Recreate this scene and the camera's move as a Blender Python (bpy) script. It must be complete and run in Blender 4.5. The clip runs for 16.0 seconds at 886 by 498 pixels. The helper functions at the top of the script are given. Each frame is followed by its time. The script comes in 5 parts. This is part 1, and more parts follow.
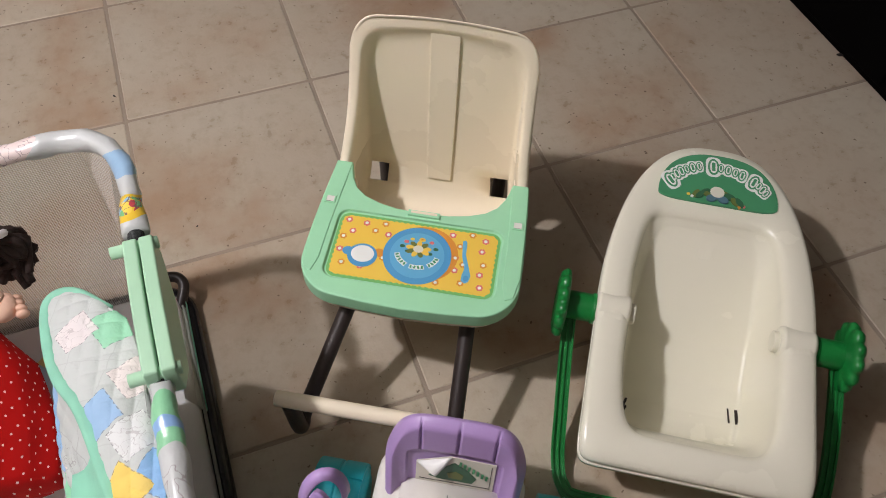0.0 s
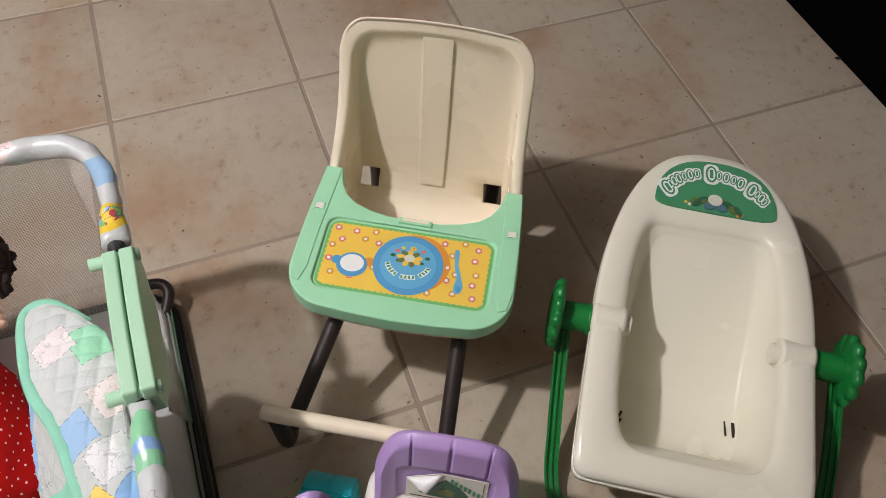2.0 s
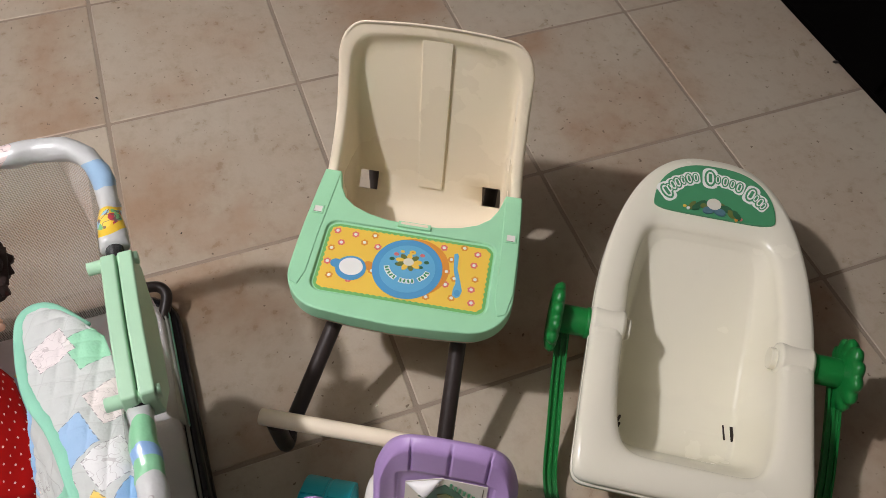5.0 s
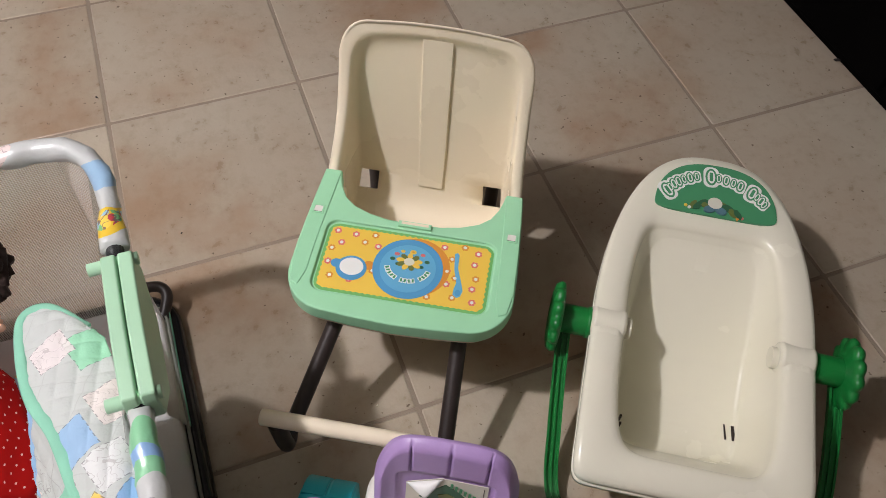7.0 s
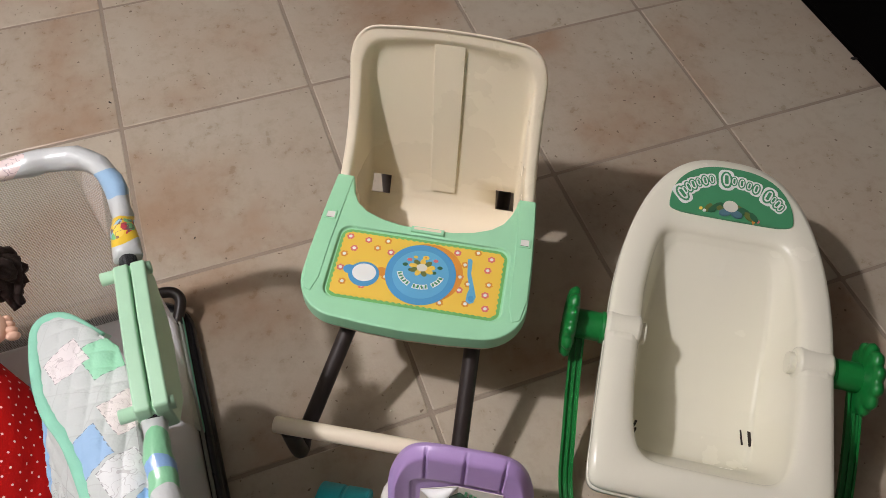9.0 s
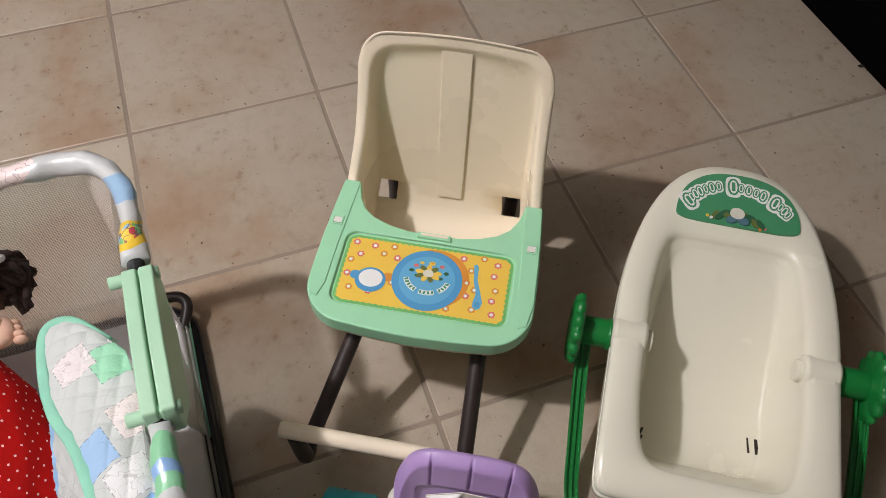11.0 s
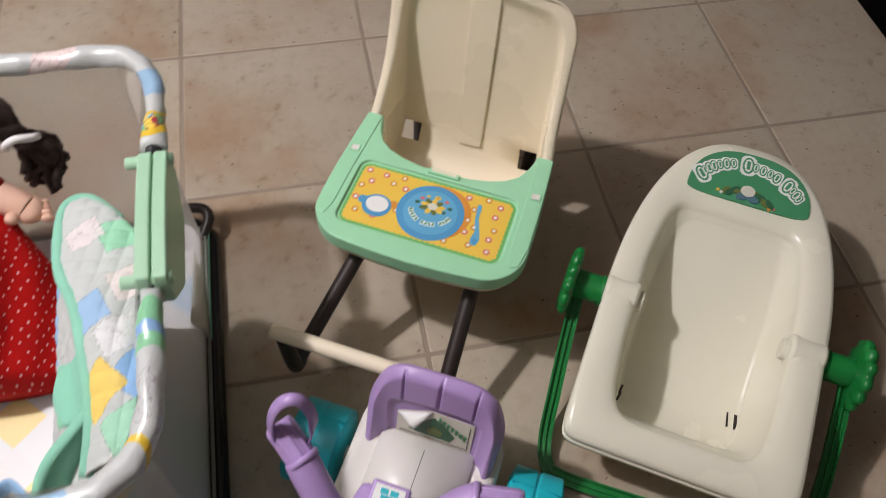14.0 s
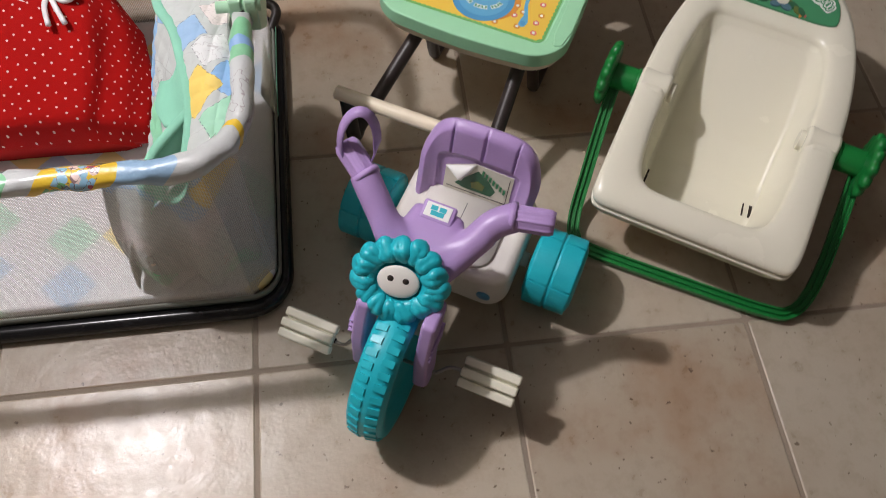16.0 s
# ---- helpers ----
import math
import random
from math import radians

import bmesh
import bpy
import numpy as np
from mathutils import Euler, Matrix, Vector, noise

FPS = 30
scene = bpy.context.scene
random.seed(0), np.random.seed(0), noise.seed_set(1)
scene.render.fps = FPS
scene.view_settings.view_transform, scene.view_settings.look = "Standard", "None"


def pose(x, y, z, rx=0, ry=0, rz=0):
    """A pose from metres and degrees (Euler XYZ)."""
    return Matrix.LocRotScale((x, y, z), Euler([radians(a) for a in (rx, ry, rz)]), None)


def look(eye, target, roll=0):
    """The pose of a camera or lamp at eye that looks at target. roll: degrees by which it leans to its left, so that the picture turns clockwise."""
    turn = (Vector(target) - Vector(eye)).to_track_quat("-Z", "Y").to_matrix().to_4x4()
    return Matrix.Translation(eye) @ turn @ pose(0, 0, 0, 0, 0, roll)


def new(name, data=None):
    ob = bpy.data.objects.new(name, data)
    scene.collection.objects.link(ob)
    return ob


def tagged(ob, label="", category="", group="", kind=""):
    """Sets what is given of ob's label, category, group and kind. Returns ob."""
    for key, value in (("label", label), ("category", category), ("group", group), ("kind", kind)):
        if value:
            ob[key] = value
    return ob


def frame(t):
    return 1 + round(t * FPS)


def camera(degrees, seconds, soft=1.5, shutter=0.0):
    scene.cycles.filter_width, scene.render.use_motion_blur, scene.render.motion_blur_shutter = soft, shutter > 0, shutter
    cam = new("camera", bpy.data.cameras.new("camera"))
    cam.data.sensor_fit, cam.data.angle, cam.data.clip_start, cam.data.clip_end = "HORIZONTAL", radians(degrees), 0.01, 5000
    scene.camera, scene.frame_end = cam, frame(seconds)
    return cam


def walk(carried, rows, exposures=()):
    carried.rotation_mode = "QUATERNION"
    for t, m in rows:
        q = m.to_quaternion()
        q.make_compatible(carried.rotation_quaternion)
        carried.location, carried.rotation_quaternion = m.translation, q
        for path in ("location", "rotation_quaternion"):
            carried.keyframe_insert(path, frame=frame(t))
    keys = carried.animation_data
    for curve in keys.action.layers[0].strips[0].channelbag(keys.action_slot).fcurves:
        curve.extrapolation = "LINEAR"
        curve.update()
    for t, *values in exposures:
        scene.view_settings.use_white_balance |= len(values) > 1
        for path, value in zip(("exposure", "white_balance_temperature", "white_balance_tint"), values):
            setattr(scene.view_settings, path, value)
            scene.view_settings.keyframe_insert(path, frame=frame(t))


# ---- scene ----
cam = camera(58.8, 16.0, soft=0.65, shutter=0.5)
PATH = [
    (0, (0.059, 0.103, 1.222), (0.007, 1.251, -0.415), 2.0),
    (0.5, (0.054, 0.135, 1.206), (-0.009, 1.276, -0.435), 1.9),
    (1, (0.055, 0.135, 1.207), (0.036, 1.276, -0.436), 4.1),
    (1.5, (0.057, 0.138, 1.207), (0.024, 1.269, -0.442), 3.3),
    (2, (0.057, 0.138, 1.209), (0.026, 1.277, -0.435), 3.1),
    (2.5, (0.056, 0.137, 1.21), (0.029, 1.28, -0.432), 3.3),
    (3, (0.054, 0.139, 1.207), (0.034, 1.28, -0.436), 3.8),
    (3.5, (0.053, 0.14, 1.206), (0.037, 1.283, -0.434), 3.9),
    (4, (0.055, 0.139, 1.208), (0.03, 1.282, -0.433), 3.4),
    (6.5, (0.05, 0.146, 1.21), (0.031, 1.285, -0.434), 3.8),
    (7, (0.053, 0.145, 1.21), (0.029, 1.282, -0.435), 3.4),
    (7.5, (0.052, 0.148, 1.21), (0.012, 1.282, -0.436), 2.7),
    (8, (0.055, 0.152, 1.211), (0.016, 1.279, -0.441), 2.6),
    (8.5, (0.051, 0.152, 1.207), (0.011, 1.287, -0.439), 2.3),
    (9, (0.052, 0.158, 1.212), (-0.004, 1.287, -0.437), 1.8),
    (11.5, (0.05, 0.157, 1.213), (-0.021, 1.299, -0.427), 1.5),
    (12, (0.051, 0.158, 1.213), (-0.02, 1.3, -0.427), 1.6),
    (12.5, (0.052, 0.155, 1.216), (-0.027, 1.298, -0.424), 1.3),
    (13, (0.054, 0.152, 1.217), (-0.027, 1.296, -0.421), 1.2),
    (13.5, (0.074, 0.139, 1.204), (-0.015, 1.256, -0.453), 1.0),
    (14, (0.14, 0.073, 1.197), (-0.063, 1.183, -0.454), 3.2),
    (14.2, (0.14, 0.038, 1.197), (-0.063, 1.137, -0.462), 4.2),
    (14.5, (0.124, -0.024, 1.206), (-0.123, 1.081, -0.443), 1.1),
    (15, (0.078, -0.11, 1.19), (-0.007, 0.935, -0.513), 1.9),
    (15.2, (0.070, -0.123, 1.193), (0.014, 0.912, -0.517), 3.0),
    (15.3, (0.091, -0.129, 1.203), (0.01, 0.915, -0.502), 2.8),
    (15.5, (0.146, -0.161, 1.195), (-0.021, 0.852, -0.521), 2.5),
    (15.8, (0.2, -0.195, 1.179), (-0.055, 0.769, -0.555), 3.3),
    (16, (0.185, -0.187, 1.186), (-0.045, 0.733, -0.574), 3.3),
]
EXPOSE = [(0.0, 0.0), (16.0, 0.0)]
walk(cam, [(t, look(eye, target, roll)) for t, eye, target, roll in PATH], EXPOSE)

# ---- light ----
world = bpy.data.worlds.new("room_dark")
world.use_nodes = True
world.node_tree.nodes["Background"].inputs[0].default_value = (0.9, 0.9, 0.9, 1)
world.node_tree.nodes["Background"].inputs[1].default_value = 0.005
scene.world = world
LAMP = (-1.28, 0.33, 2.28)
bulb = bpy.data.lights.new("ceiling_bulb", "POINT")
bulb.energy, bulb.color, bulb.shadow_soft_size = 145, (1.0, 0.955, 1.0), 0.05
bulb_ob = new("ceiling_bulb", bulb)
bulb_ob.location = LAMP


# ---- materials ----
def srgb(r, g, b):
    return tuple(((c / 255 + 0.055) / 1.055) ** 2.4 if c > 10 else c / 255 / 12.92 for c in (r, g, b)) + (1,)


def material(name, col, rough=0.5, metal=0.0, var=0.08, scale=25.0, bump=0.08, bscale=220.0, coat=0.0, sub=0.0):
    """Procedural surface: colour varied at two scales, roughness varied, fine relief."""
    m = bpy.data.materials.new(name)
    m.use_nodes = True
    nt = m.node_tree
    p = nt.nodes["Principled BSDF"]
    tc = nt.nodes.new("ShaderNodeTexCoord")
    n1 = nt.nodes.new("ShaderNodeTexNoise")
    n1.inputs["Scale"].default_value, n1.inputs["Detail"].default_value = scale, 5
    n2 = nt.nodes.new("ShaderNodeTexNoise")
    n2.inputs["Scale"].default_value, n2.inputs["Detail"].default_value = bscale, 3
    nt.links.new(tc.outputs["Object"], n1.inputs["Vector"])
    nt.links.new(tc.outputs["Object"], n2.inputs["Vector"])
    mul = nt.nodes.new("ShaderNodeMath")
    mul.operation = "MULTIPLY_ADD"
    mul.inputs[1].default_value, mul.inputs[2].default_value = 2 * var, 1 - var
    nt.links.new(n1.outputs[0], mul.inputs[0])
    mix = nt.nodes.new("ShaderNodeVectorMath")
    mix.operation = "SCALE"
    mix.inputs[0].default_value = col[:3]
    nt.links.new(mul.outputs[0], mix.inputs["Scale"])
    nt.links.new(mix.outputs[0], p.inputs["Base Color"])
    r = nt.nodes.new("ShaderNodeMath")
    r.operation = "MULTIPLY_ADD"
    r.inputs[1].default_value, r.inputs[2].default_value = 0.10, rough - 0.05
    nt.links.new(n1.outputs[0], r.inputs[0])
    nt.links.new(r.outputs[0], p.inputs["Roughness"])
    b = nt.nodes.new("ShaderNodeBump")
    b.inputs["Strength"].default_value, b.inputs["Distance"].default_value = bump, 0.002
    nt.links.new(n2.outputs[0], b.inputs["Height"])
    nt.links.new(b.outputs[0], p.inputs["Normal"])
    p.inputs["Metallic"].default_value = metal
    p.inputs["Coat Weight"].default_value = coat
    p.inputs["Subsurface Weight"].default_value = sub
    p.inputs["Subsurface Radius"].default_value = (0.02, 0.015, 0.01)
    p.inputs["Subsurface Scale"].default_value = 0.2
    return m


CREAM = material("cream_plastic", srgb(247, 234, 208), 0.28, var=0.01, scale=6, bump=0.008, sub=0.0)
IVORY = material("ivory_plastic", srgb(238, 235, 215), 0.26, var=0.01, scale=6, bump=0.008)
WHITE = material("white_plastic", srgb(238, 234, 226), 0.36, var=0.05, bump=0.03)
MINT = material("mint_plastic", srgb(166, 226, 182), 0.34, var=0.05, bump=0.03)
MINT_CLOTH = material("mint_binding_cloth", srgb(142, 206, 178), 0.85, var=0.12, bump=0.4, bscale=900)
PALE_MINT = material("pale_mint_plastic", srgb(172, 214, 180), 0.36, var=0.06, bump=0.03)
LILAC = material("lilac_plastic", srgb(184, 154, 208), 0.36, var=0.06, bump=0.04)
TEAL = material("turquoise_plastic", srgb(34, 186, 200), 0.38, var=0.08, bump=0.05)
GREEN = material("green_plastic", srgb(22, 122, 54), 0.36, var=0.1, bump=0.05)
BROWN = material("dark_brown_tube", srgb(50, 42, 39), 0.42, var=0.2, scale=60, bump=0.1)
BLACK = material("black_tube", srgb(30, 30, 32), 0.2, var=0.2, scale=60, bump=0.05)
METAL = material("crank_steel", srgb(150, 148, 145), 0.35, metal=0.9)
YELLOW = material("yellow_print", srgb(244, 204, 84), 0.4, var=0.04, bump=0.02)
PRINT_GREEN = material("green_print", srgb(120, 190, 110), 0.4, var=0.05, bump=0.02)
PRINT_BLUE = material("blue_print", srgb(104, 178, 216), 0.4, var=0.05, bump=0.02)
PRINT_DEEP = material("deep_blue_print", srgb(84, 158, 206), 0.4, var=0.05, bump=0.02)
PRINT_WHITE = material("white_print", srgb(245, 245, 240), 0.4, var=0.03, bump=0.02)
PRINT_PINK = material("pink_print", srgb(226, 120, 120), 0.4, var=0.05, bump=0.02)
PRINT_ORANGE = material("orange_print", srgb(225, 150, 60), 0.4, var=0.05, bump=0.02)
BADGE = material("green_sticker", srgb(74, 150, 104), 0.4, var=0.1, bump=0.03)
BADGE_DARK = material("dark_green_sticker", srgb(50, 100, 70), 0.42, var=0.2, bump=0.03)
LEAF_OLIVE = material("olive_print", srgb(108, 118, 60), 0.42, var=0.2, bump=0.03)
PRINT_SLATE = material("slate_blue_print", srgb(86, 122, 136), 0.42, var=0.1, bump=0.03)
STICKER = material("aged_paper_sticker", srgb(226, 222, 206), 0.5, var=0.08, bump=0.05)
# near-black for painted shade in holes and for dark printed marks
HOLE_SHADE_INK = material("hole_shade_and_ink", srgb(46, 36, 28), 0.7)
RIBBON = material("white_ribbon", srgb(236, 232, 232), 0.6, var=0.06, bump=0.2)
# greys of the unseen walls and ceiling, set for the bounce into shadows
WALL_BOUNCE = material("wall_bounce_grey", srgb(116, 108, 101), 0.85, var=0.04, scale=3, bump=0.1)
CEILING_BOUNCE = material("ceiling_bounce_grey", srgb(166, 163, 158), 0.9, var=0.03, scale=3)
DARKWOOD = material("near_black_wood", srgb(4, 3, 3), 0.9, var=0.3, scale=12)
DARKWOOD.node_tree.nodes["Principled BSDF"].inputs["Specular IOR Level"].default_value = 0.05
GROUT = material("grout", srgb(152, 138, 122), 0.9, var=0.25, scale=8, bump=0.4, bscale=400)
SPECK = material("dark_crumb", srgb(40, 34, 30), 0.9)


def tile_material():
    m = bpy.data.materials.new("stone_look_tile")
    m.use_nodes = True
    nt = m.node_tree
    N, L = nt.nodes, nt.links
    p = N["Principled BSDF"]
    tc, oi = N.new("ShaderNodeTexCoord"), N.new("ShaderNodeObjectInfo")
    off = N.new("ShaderNodeVectorMath")
    off.operation = "MULTIPLY_ADD"
    off.inputs[1].default_value = (1, 1, 1)
    sc = N.new("ShaderNodeVectorMath")
    sc.operation = "SCALE"
    sc.inputs[0].default_value = (37.0, 61.0, 23.0)
    L.new(oi.outputs["Random"], sc.inputs["Scale"])
    L.new(tc.outputs["Object"], off.inputs[0])
    L.new(sc.outputs[0], off.inputs[2])

    def tex(scale, detail, rough=0.55):
        t = N.new("ShaderNodeTexNoise")
        t.inputs["Scale"].default_value, t.inputs["Detail"].default_value, t.inputs["Roughness"].default_value = scale, detail, rough
        L.new(off.outputs[0], t.inputs["Vector"])
        return t

    cloud, fine, grain = tex(3.4, 5, 0.55), tex(34, 6, 0.62), tex(170, 4, 0.6)
    ramp = N.new("ShaderNodeValToRGB")
    e = ramp.color_ramp.elements
    e[0].position, e[0].color = 0.34, srgb(188, 178, 159)
    e[1].position, e[1].color = 0.69, srgb(169, 144, 119)
    mid = ramp.color_ramp.elements.new(0.52)
    mid.color = srgb(182, 169, 149)
    L.new(cloud.outputs[0], ramp.inputs[0])
    pits = N.new("ShaderNodeValToRGB")
    f = pits.color_ramp.elements
    f[0].position, f[0].color = 0.27, (0.86, 0.82, 0.78, 1)
    f[1].position, f[1].color = 0.52, (1, 1, 1, 1)
    L.new(fine.outputs[0], pits.inputs[0])
    mul = N.new("ShaderNodeMix")
    mul.data_type, mul.blend_type = "RGBA", "MULTIPLY"
    mul.inputs[0].default_value = 1
    L.new(ramp.outputs[0], mul.inputs[6])
    L.new(pits.outputs[0], mul.inputs[7])
    dots, dark = tex(95, 2, 0.5), N.new("ShaderNodeValToRGB")
    d = dark.color_ramp.elements
    d[0].position, d[0].color = 0.25, (0.36, 0.31, 0.27, 1)
    d[1].position, d[1].color = 0.30, (1, 1, 1, 1)
    L.new(dots.outputs[0], dark.inputs[0])
    mul2 = N.new("ShaderNodeMix")
    mul2.data_type, mul2.blend_type = "RGBA", "MULTIPLY"
    mul2.inputs[0].default_value = 1
    L.new(mul.outputs[2], mul2.inputs[6])
    L.new(dark.outputs[0], mul2.inputs[7])
    mul = mul2
    tone = N.new("ShaderNodeMath")
    tone.operation = "MULTIPLY_ADD"
    tone.inputs[1].default_value, tone.inputs[2].default_value = 0.12, 0.94
    L.new(oi.outputs["Random"], tone.inputs[0])
    out = N.new("ShaderNodeVectorMath")
    out.operation = "SCALE"
    L.new(mul.outputs[2], out.inputs[0])
    L.new(tone.outputs[0], out.inputs["Scale"])
    L.new(out.outputs[0], p.inputs["Base Color"])
    rr = N.new("ShaderNodeMath")
    rr.operation = "MULTIPLY_ADD"
    rr.inputs[1].default_value, rr.inputs[2].default_value = 0.3, 0.17
    L.new(fine.outputs[0], rr.inputs[0])
    L.new(rr.outputs[0], p.inputs["Roughness"])
    p.inputs["Specular IOR Level"].default_value = 0.55
    relief = tex(14, 5, 0.5)
    add = N.new("ShaderNodeMath")
    add.operation = "MULTIPLY_ADD"
    add.inputs[1].default_value = 0.12
    L.new(grain.outputs[0], add.inputs[0])
    L.new(relief.outputs[0], add.inputs[2])
    b = N.new("ShaderNodeBump")
    b.inputs["Strength"].default_value, b.inputs["Distance"].default_value = 0.5, 0.005
    L.new(add.outputs[0], b.inputs["Height"])
    L.new(b.outputs[0], p.inputs["Normal"])
    return m


def patch_material(name, cell, turn=45.0, rough=0.8, bump=0.3, gloss=0.0, pale=0.0, white=0.5, lines=1.0, ground=(226, 228, 226), motif=0.55, shift=0.0, placed=()):
    """Pastel patchwork print: square patches with thin outlines, some with line-drawn motifs."""
    m = bpy.data.materials.new(name)
    m.use_nodes = True
    nt = m.node_tree
    N, L = nt.nodes, nt.links
    p = N["Principled BSDF"]

    def math_node(op, a, b=None):
        n = N.new("ShaderNodeMath")
        n.operation = op
        for k, v in enumerate((a, b)):
            if v is None:
                continue
            if isinstance(v, (int, float)):
                n.inputs[k].default_value = v
            else:
                L.new(v, n.inputs[k])
        return n.outputs[0]

    def blend(fac, a, b):
        n = N.new("ShaderNodeMix")
        n.data_type = "RGBA"
        L.new(fac, n.inputs[0])
        L.new(a, n.inputs[6])
        if isinstance(b, tuple):
            n.inputs[7].default_value = b
        else:
            L.new(b, n.inputs[7])
        return n.outputs[2]

    tc, mp = N.new("ShaderNodeTexCoord"), N.new("ShaderNodeMapping")
    mp.inputs["Rotation"].default_value = (0, 0, radians(turn))
    mp.inputs["Scale"].default_value = (1 / cell, 1 / cell, 0.0)
    mp.inputs["Location"].default_value = (shift, 2 * shift, 0)
    L.new(tc.outputs["UV"], mp.inputs["Vector"])
    uv = mp.outputs[0]
    fl = N.new("ShaderNodeVectorMath")
    fl.operation = "FLOOR"
    L.new(uv, fl.inputs[0])
    wn = N.new("ShaderNodeTexWhiteNoise")
    wn.noise_dimensions = "2D"
    L.new(fl.outputs[0], wn.inputs["Vector"])
    ramp = N.new("ShaderNodeValToRGB")
    ramp.color_ramp.interpolation = "CONSTANT"
    rest = 1 - white
    cols = [(0, ground), (white, (150, 218, 176)), (white + 0.27 * rest, (228, 222, 222)), (white + 0.42 * rest, (246, 208, 84)), (white + 0.60 * rest, (150, 190, 226)), (white + 0.88 * rest, (226, 216, 216))]
    cols = [(pos, tuple(v + (236 - v) * pale for v in c)) for pos, c in cols]
    e = ramp.color_ramp.elements
    e[0].color = srgb(*cols[0][1])
    e[1].position, e[1].color = cols[1][0], srgb(*cols[1][1])
    for pos, c in cols[2:]:
        k = e.new(pos)
        k.color = srgb(*c)
    L.new(wn.outputs["Value"], ramp.inputs[0])
    col = ramp.outputs[0]
    # motif patches: soft colour spots, then drawn contours
    sep = N.new("ShaderNodeSeparateColor")
    L.new(wn.outputs["Color"], sep.inputs[0])
    drawn = math_node("GREATER_THAN", sep.outputs[1], motif)
    fr = N.new("ShaderNodeVectorMath")
    fr.operation = "FRACTION"
    L.new(uv, fr.inputs[0])
    sx = N.new("ShaderNodeSeparateXYZ")
    L.new(fr.outputs[0], sx.inputs[0])
    dx = math_node("ABSOLUTE", math_node("SUBTRACT", sx.outputs[0], 0.5))
    dy = math_node("ABSOLUTE", math_node("SUBTRACT", sx.outputs[1], 0.5))
    rim_d = math_node("MAXIMUM", dx, dy)
    core = math_node("LESS_THAN", rim_d, 0.36)
    vo = N.new("ShaderNodeTexVoronoi")
    vo.inputs["Scale"].default_value = 3.4
    L.new(uv, vo.inputs["Vector"])
    tint = N.new("ShaderNodeValToRGB")
    tint.color_ramp.interpolation = "CONSTANT"
    f = tint.color_ramp.elements
    f[0].color = srgb(238, 226, 214)
    f[1].position, f[1].color = 0.45, srgb(160, 206, 160)
    for pos, c in ((0.6, (238, 190, 170)), (0.72, (240, 206, 110)), (0.84, (170, 200, 226)), (0.93, (206, 110, 110))):
        k = f.new(pos)
        k.color = srgb(*c)
    vs = N.new("ShaderNodeSeparateColor")
    L.new(vo.outputs["Color"], vs.inputs[0])
    L.new(vs.outputs[0], tint.inputs[0])
    spot = math_node("MULTIPLY", math_node("LESS_THAN", vo.outputs["Distance"], 0.27), math_node("MULTIPLY", drawn, core))
    col = blend(spot, col, tint.outputs[0])
    ns = N.new("ShaderNodeTexNoise")
    ns.inputs["Scale"].default_value, ns.inputs["Detail"].default_value = 4.5, 1
    L.new(uv, ns.inputs["Vector"])
    contour = math_node("LESS_THAN", math_node("ABSOLUTE", math_node("SUBTRACT", ns.outputs[0], 0.5)), 0.010)
    ink = math_node("MULTIPLY", contour, math_node("MULTIPLY", drawn, core))
    outline = math_node("GREATER_THAN", rim_d, 0.488)
    ink = math_node("MULTIPLY", math_node("MAXIMUM", ink, math_node("MULTIPLY", outline, 0.55)), 0.6 * lines)
    col = blend(ink, col, srgb(96, 84, 84))
    # single sewn-on patches: centre, half side, turn, colour
    for cx, cy, half_side, deg, c in placed:
        pm = N.new("ShaderNodeMapping")
        pm.vector_type = "TEXTURE"
        pm.inputs["Location"].default_value = (cx, cy, 0)
        pm.inputs["Rotation"].default_value = (0, 0, radians(deg))
        L.new(tc.outputs["UV"], pm.inputs["Vector"])
        px = N.new("ShaderNodeSeparateXYZ")
        L.new(pm.outputs[0], px.inputs[0])
        ax, ay = math_node("ABSOLUTE", px.outputs[0]), math_node("ABSOLUTE", px.outputs[1])
        far_out = math_node("MAXIMUM", ax, ay)
        within = math_node("LESS_THAN", far_out, half_side)
        col = blend(math_node("MULTIPLY", within, 0.92), col, srgb(*c))
        seam = math_node("MULTIPLY", within, math_node("GREATER_THAN", far_out, half_side - 0.0011))
        dash = math_node("GREATER_THAN", math_node("SINE", math_node("MULTIPLY", math_node("ADD", px.outputs[0], px.outputs[1]), 700.0)), -0.2)
        col = blend(math_node("MULTIPLY", math_node("MULTIPLY", seam, dash), 0.7), col, srgb(120, 120, 122))
        if c[0] > 222 and c[2] > 180:
            col = blend(math_node("MULTIPLY", math_node("MULTIPLY", contour, within), 0.32), col, srgb(110, 90, 90))
    L.new(col, p.inputs["Base Color"])
    p.inputs["Roughness"].default_value = rough
    p.inputs["Coat Weight"].default_value = gloss
    p.inputs["Coat Roughness"].default_value = 0.25
    n = N.new("ShaderNodeTexNoise")
    n.inputs["Scale"].default_value = 300
    L.new(tc.outputs["Object"], n.inputs["Vector"])
    b = N.new("ShaderNodeBump")
    b.inputs["Strength"].default_value, b.inputs["Distance"].default_value = bump, 0.002
    L.new(n.outputs[0], b.inputs["Height"])
    L.new(b.outputs[0], p.inputs["Normal"])
    return m


